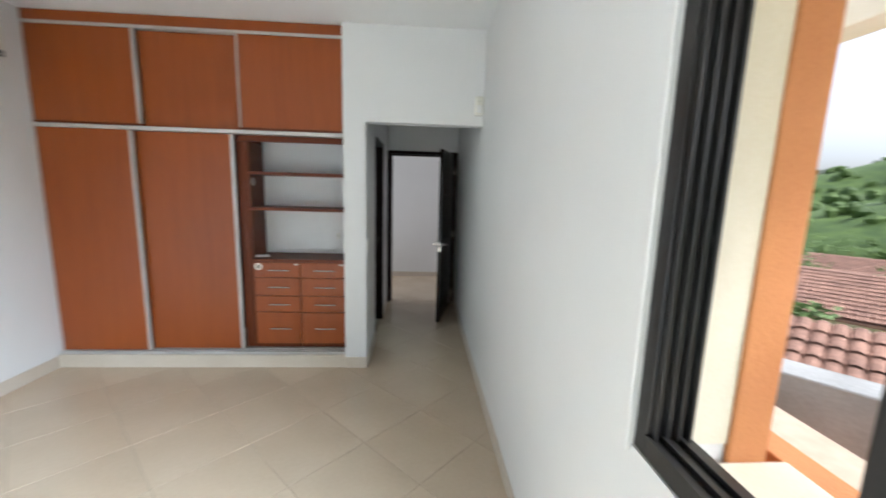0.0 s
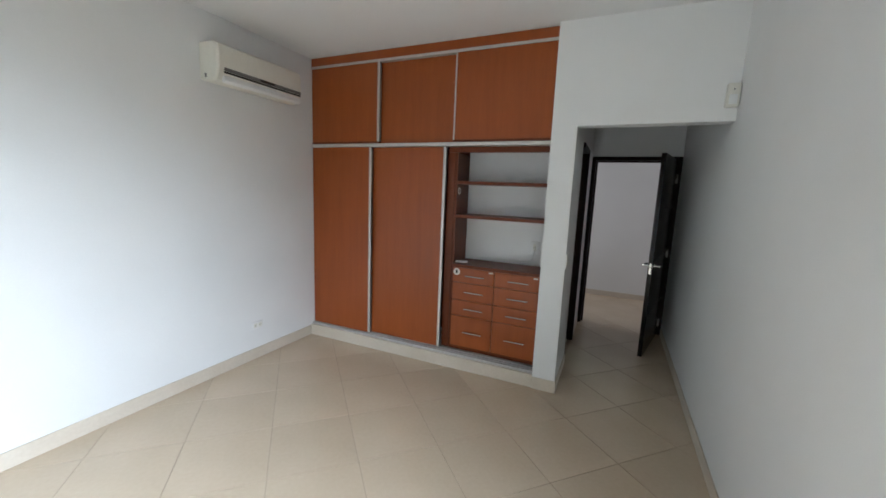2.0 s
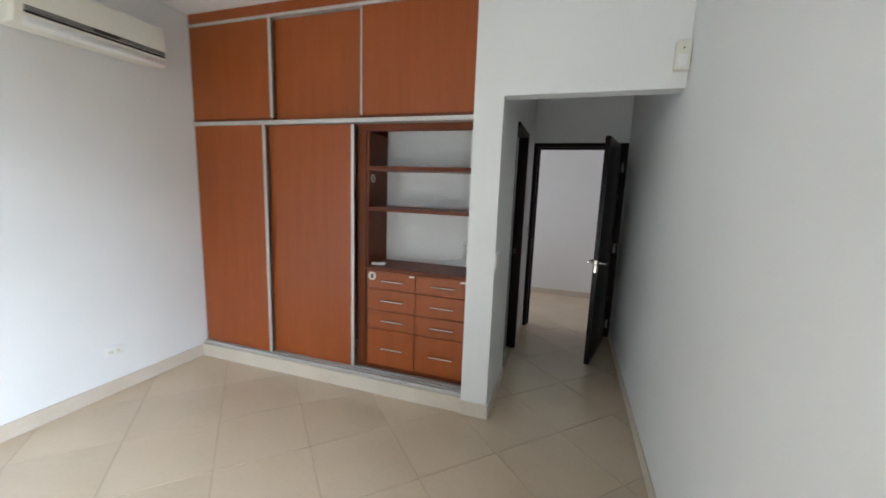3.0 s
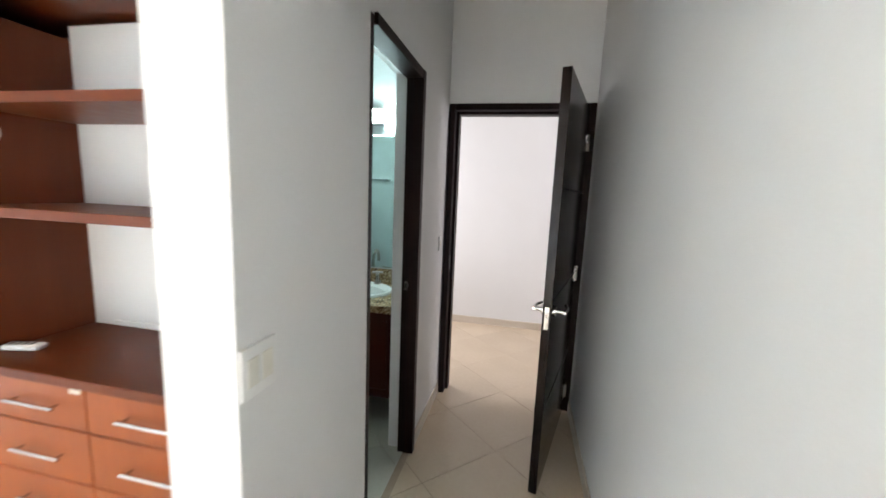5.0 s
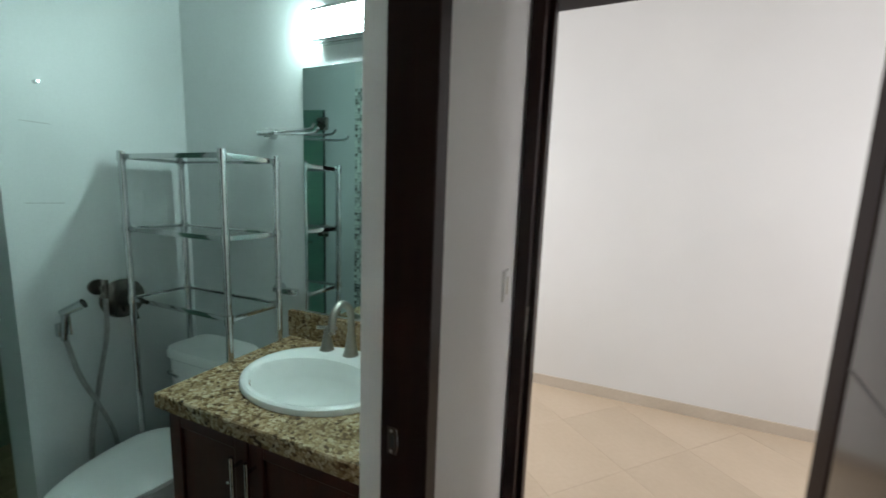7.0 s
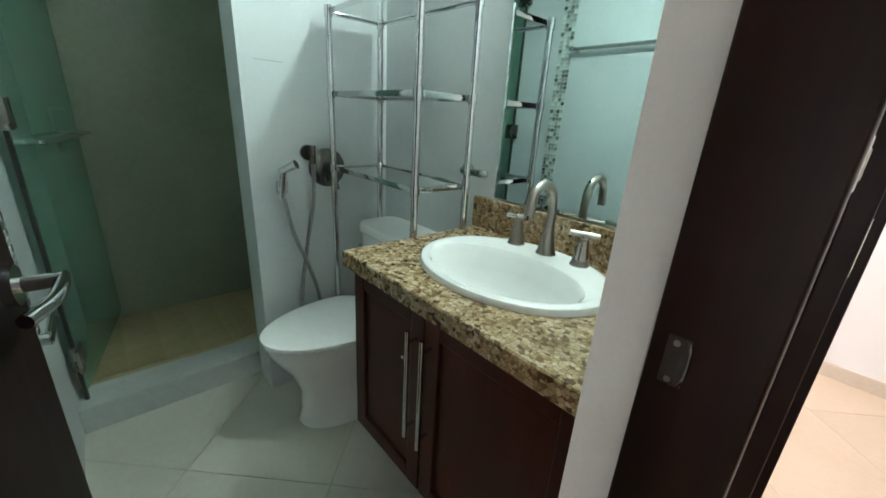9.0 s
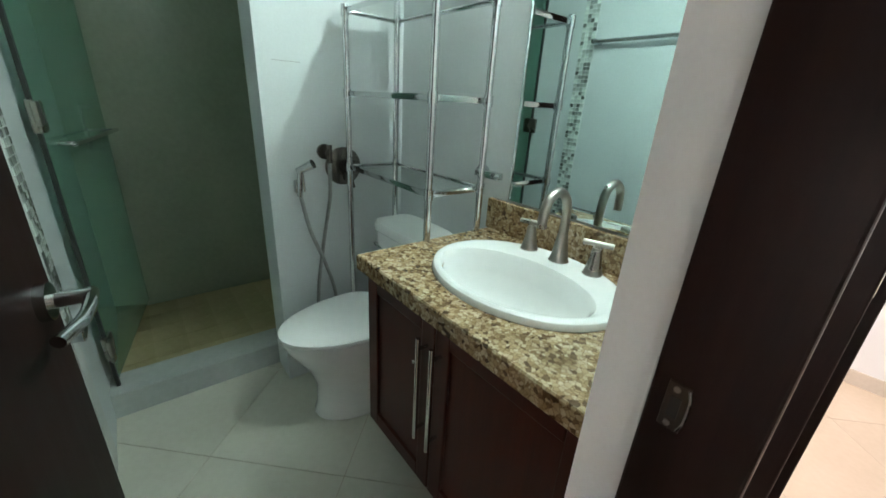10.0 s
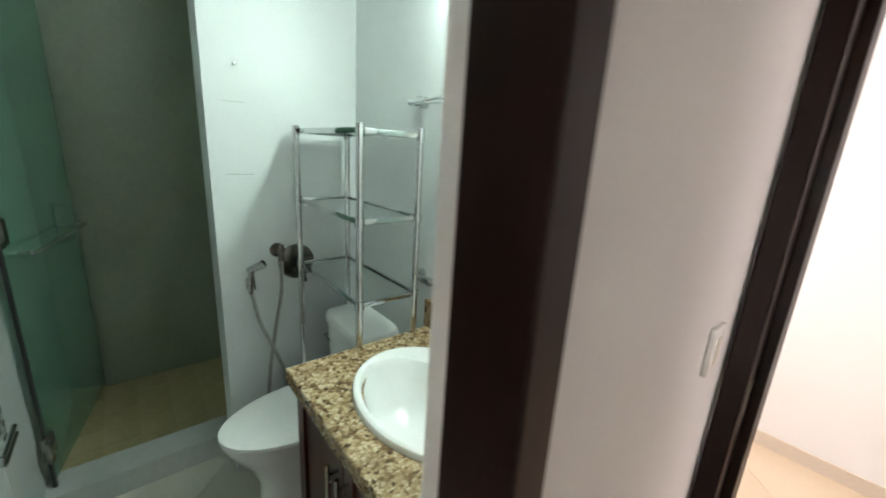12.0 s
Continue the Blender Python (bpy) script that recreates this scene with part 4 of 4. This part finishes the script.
# ---- shower ----
curb = tagged(part("shower_curb", box(-2.75, -2.602, 0.706, 1.86, -0.01, 0.108, 0.004), CURBT), "raised pale tiled shower curb", "shower curb", kind="structure")
sd = thing("shower_door", "green tinted glass shower door swung inwards", "shower door", (-2.66, 0.735, 0.0))
part("glass", box(0, 0.70, -0.005, 0.005, 0.14, 2.02, 0.0015), SHGLASS, sd)
for z in (0.29, 1.13, 1.92):
    hg = part("hinge", box(-0.012, 0.05, -0.011, 0.011, z - 0.045, z + 0.045, 0.003), NICKEL, sd, "nickel glass hinge", True)
    part("hinge_pin", rod((-0.012, 0, z - 0.048), (-0.012, 0, z + 0.048), 0.01), NICKEL, hg, "", True)
    part("wall_plate", box(-0.045, -0.012, -0.025, -0.012, z - 0.045, z + 0.045, 0.003), NICKEL, hg, "", True)
part("handle", tube([(0.62, 0.006, 0.96), (0.62, 0.05, 0.96), (0.62, 0.055, 0.965), (0.62, 0.055, 1.13), (0.62, 0.05, 1.135), (0.62, 0.006, 1.135)], 0.008, 10, 6), CHROME, sd, "chrome pull handle", True)
part("towel_rail", tube([(0.1, -0.006, 1.04), (0.1, -0.05, 1.04), (0.11, -0.055, 1.04), (0.6, -0.055, 1.04), (0.61, -0.05, 1.04), (0.61, -0.006, 1.04)], 0.008, 10, 6), CHROME, sd, "chrome towel rail", True)
part("edge_seal", box(-0.008, 0.004, -0.006, 0.006, 0.112, 2.02), DARKP, sd, "dark edge seal")
sd.rotation_euler = (0, 0, radians(169))
head_ = thing("rain_shower", "dark round shower head on the wall", "shower head", (-3.3, 1.86, 2.0))
part("arm", tube([(-3.3, 1.86, 2.05), (-3.3, 1.75, 2.06), (-3.3, 1.68, 2.02)], 0.009), NICKEL, head_, "", True)
part("head", rod((-3.3, 1.68, 2.02), (-3.3, 1.66, 1.98), 0.02, 0.05, n=20), NICKEL, head_, "", True)
local(head_)

# towel rails and paper holder on the wall opposite the mirror
tb = thing("towel_rail", "chrome double towel rail opposite the mirror", "towel rail", (-2.0, 0.706, 1.6))
for x in (-2.27, -1.78):
    part("bracket", box(x - 0.012, x + 0.012, 0.706, 0.79, 1.59, 1.614, 0.004), CHROME, tb, "", True)
for y, z in ((0.745, 1.602), (0.783, 1.602)):
    part("rail", rod((-2.27, y, z), (-1.78, y, z), 0.006), CHROME, tb, "", True)
local(tb)
ph = thing("paper_holder", "chrome double bar paper holder opposite the mirror", "paper holder", (-2.2, 0.706, 0.66))
part("mount", rod((-2.08, 0.706, 0.66), (-2.08, 0.77, 0.66), 0.014), CHROME, ph, "", True)
for z in (0.648, 0.672):
    part("bar", rod((-2.08, 0.768, z), (-2.22, 0.768, z), 0.006), CHROME, ph, "", True)
local(ph)

# ---- pieces of floors and walls ----
floor_base = tagged(part("floor", box(-3.72, 2.32, -5.05, 3.8, -0.12, -0.003), GROUT), "cream porcelain floor tiles laid on the diagonal", "floor", kind="structure")


def clip(poly, x0, x1, y0, y1):
    for axis, lim, sign in ((0, x0, 1), (0, x1, -1), (1, y0, 1), (1, y1, -1)):
        out = []
        for a, b in zip(poly, poly[1:] + poly[:1]):
            da, db = sign * (a[axis] - lim), sign * (b[axis] - lim)
            if da >= 0:
                out.append(a)
            if da * db < 0:
                t = da / (da - db)
                out.append((a[0] + t * (b[0] - a[0]), a[1] + t * (b[1] - a[1])))
        poly = out
        if len(poly) < 3:
            return []
    return poly


def diagonal_tiles(parent, rects, ox, oy, side, gap, z, mat):
    h = side / math.sqrt(2)
    r = h - gap / math.sqrt(2)
    lo_x, hi_x = min(q[0] for q in rects), max(q[1] for q in rects)
    lo_y, hi_y = min(q[2] for q in rects), max(q[3] for q in rects)
    for i in range(int((lo_x - ox) / h) - 2, int((hi_x - ox) / h) + 3):
        for j in range(int((lo_y - oy) / h) - 2, int((hi_y - oy) / h) + 3):
            if (i + j) % 2 == 0:
                continue
            cx, cy = ox + i * h, oy + j * h
            bm, used = bmesh.new(), False
            for rect in rects:
                poly = clip([(cx + r, cy), (cx, cy + r), (cx - r, cy), (cx, cy - r)], *rect)
                if len(poly) > 2:
                    used = True
                    tops = [bm.verts.new((x - cx, y - cy, 0)) for x, y in poly]
                    lows = [bm.verts.new((x - cx, y - cy, -0.006)) for x, y in poly]
                    bm.faces.new(tops)
                    for k in range(len(poly)):
                        bm.faces.new((tops[k], lows[k], lows[(k + 1) % len(poly)], tops[(k + 1) % len(poly)]))
            if used:
                t = part("tile", bm, mat, parent)
                t.location = (cx, cy, z + 0.0004 * math.sin(i * 3.1 + j * 1.7))
            else:
                bm.free()


diagonal_tiles(floor_base, [(-3.57, 0.0, -4.9, 0.0), (-0.96, 0.0, 0.0, 2.1)], -1.535, -1.03, 0.5, 0.004, 0.0, TILE)
# tighter joints in the corridor
diagonal_tiles(floor_base, [(-2.55, 2.2, 2.1, 3.65)], -1.535, -1.03, 0.5, 0.0014, 0.0, TILE)
bath_base = tagged(part("floor_bathroom", box(-2.63, -0.961, 0.706, 1.92, -0.01, -0.0015), GROUT), "pale bathroom floor tiles laid on the diagonal", "floor", kind="structure")
diagonal_tiles(bath_base, [(-2.601, -1.0, 0.706, 1.92)], -1.85, 1.318, 0.5, 0.003, 0.0015, BATHTILE)
sh_base = tagged(part("floor_shower", box(-3.54, -2.75, 0.706, 1.86, -0.01, 0.012), GROUT), "yellowish tiled shower floor", "floor", kind="structure")
me = finish(box(-0.0735, 0.0735, -0.0735, 0.0735, 0, 0.004), "tile", SHFLOOR)
for i in range(5):
    for j in range(8):
        t = new("tile", me)
        t.parent, t.location = sh_base, (-3.465 + 0.15 * i, 0.782 + 0.145 * j, 0.012)

strip = tagged(part("mosaic_strip", box(-2.402, -2.308, 0.7061, 0.7085, 0.0, 2.58), PALEGROUT), "narrow grey glass mosaic strip on the wall", "mosaic", kind="structure")
me = finish(box(-0.0098, 0.0098, 0, 0.003, -0.0098, 0.0098), "mosaic_tile", MOSAIC)
for k in range(110):
    for i in range(4):
        if k < 72:
            t = new("tile", me)
            t.parent, t.location = strip, (-2.389 + 0.0225 * i, 0.7085, 0.55 + 0.0225 * k)
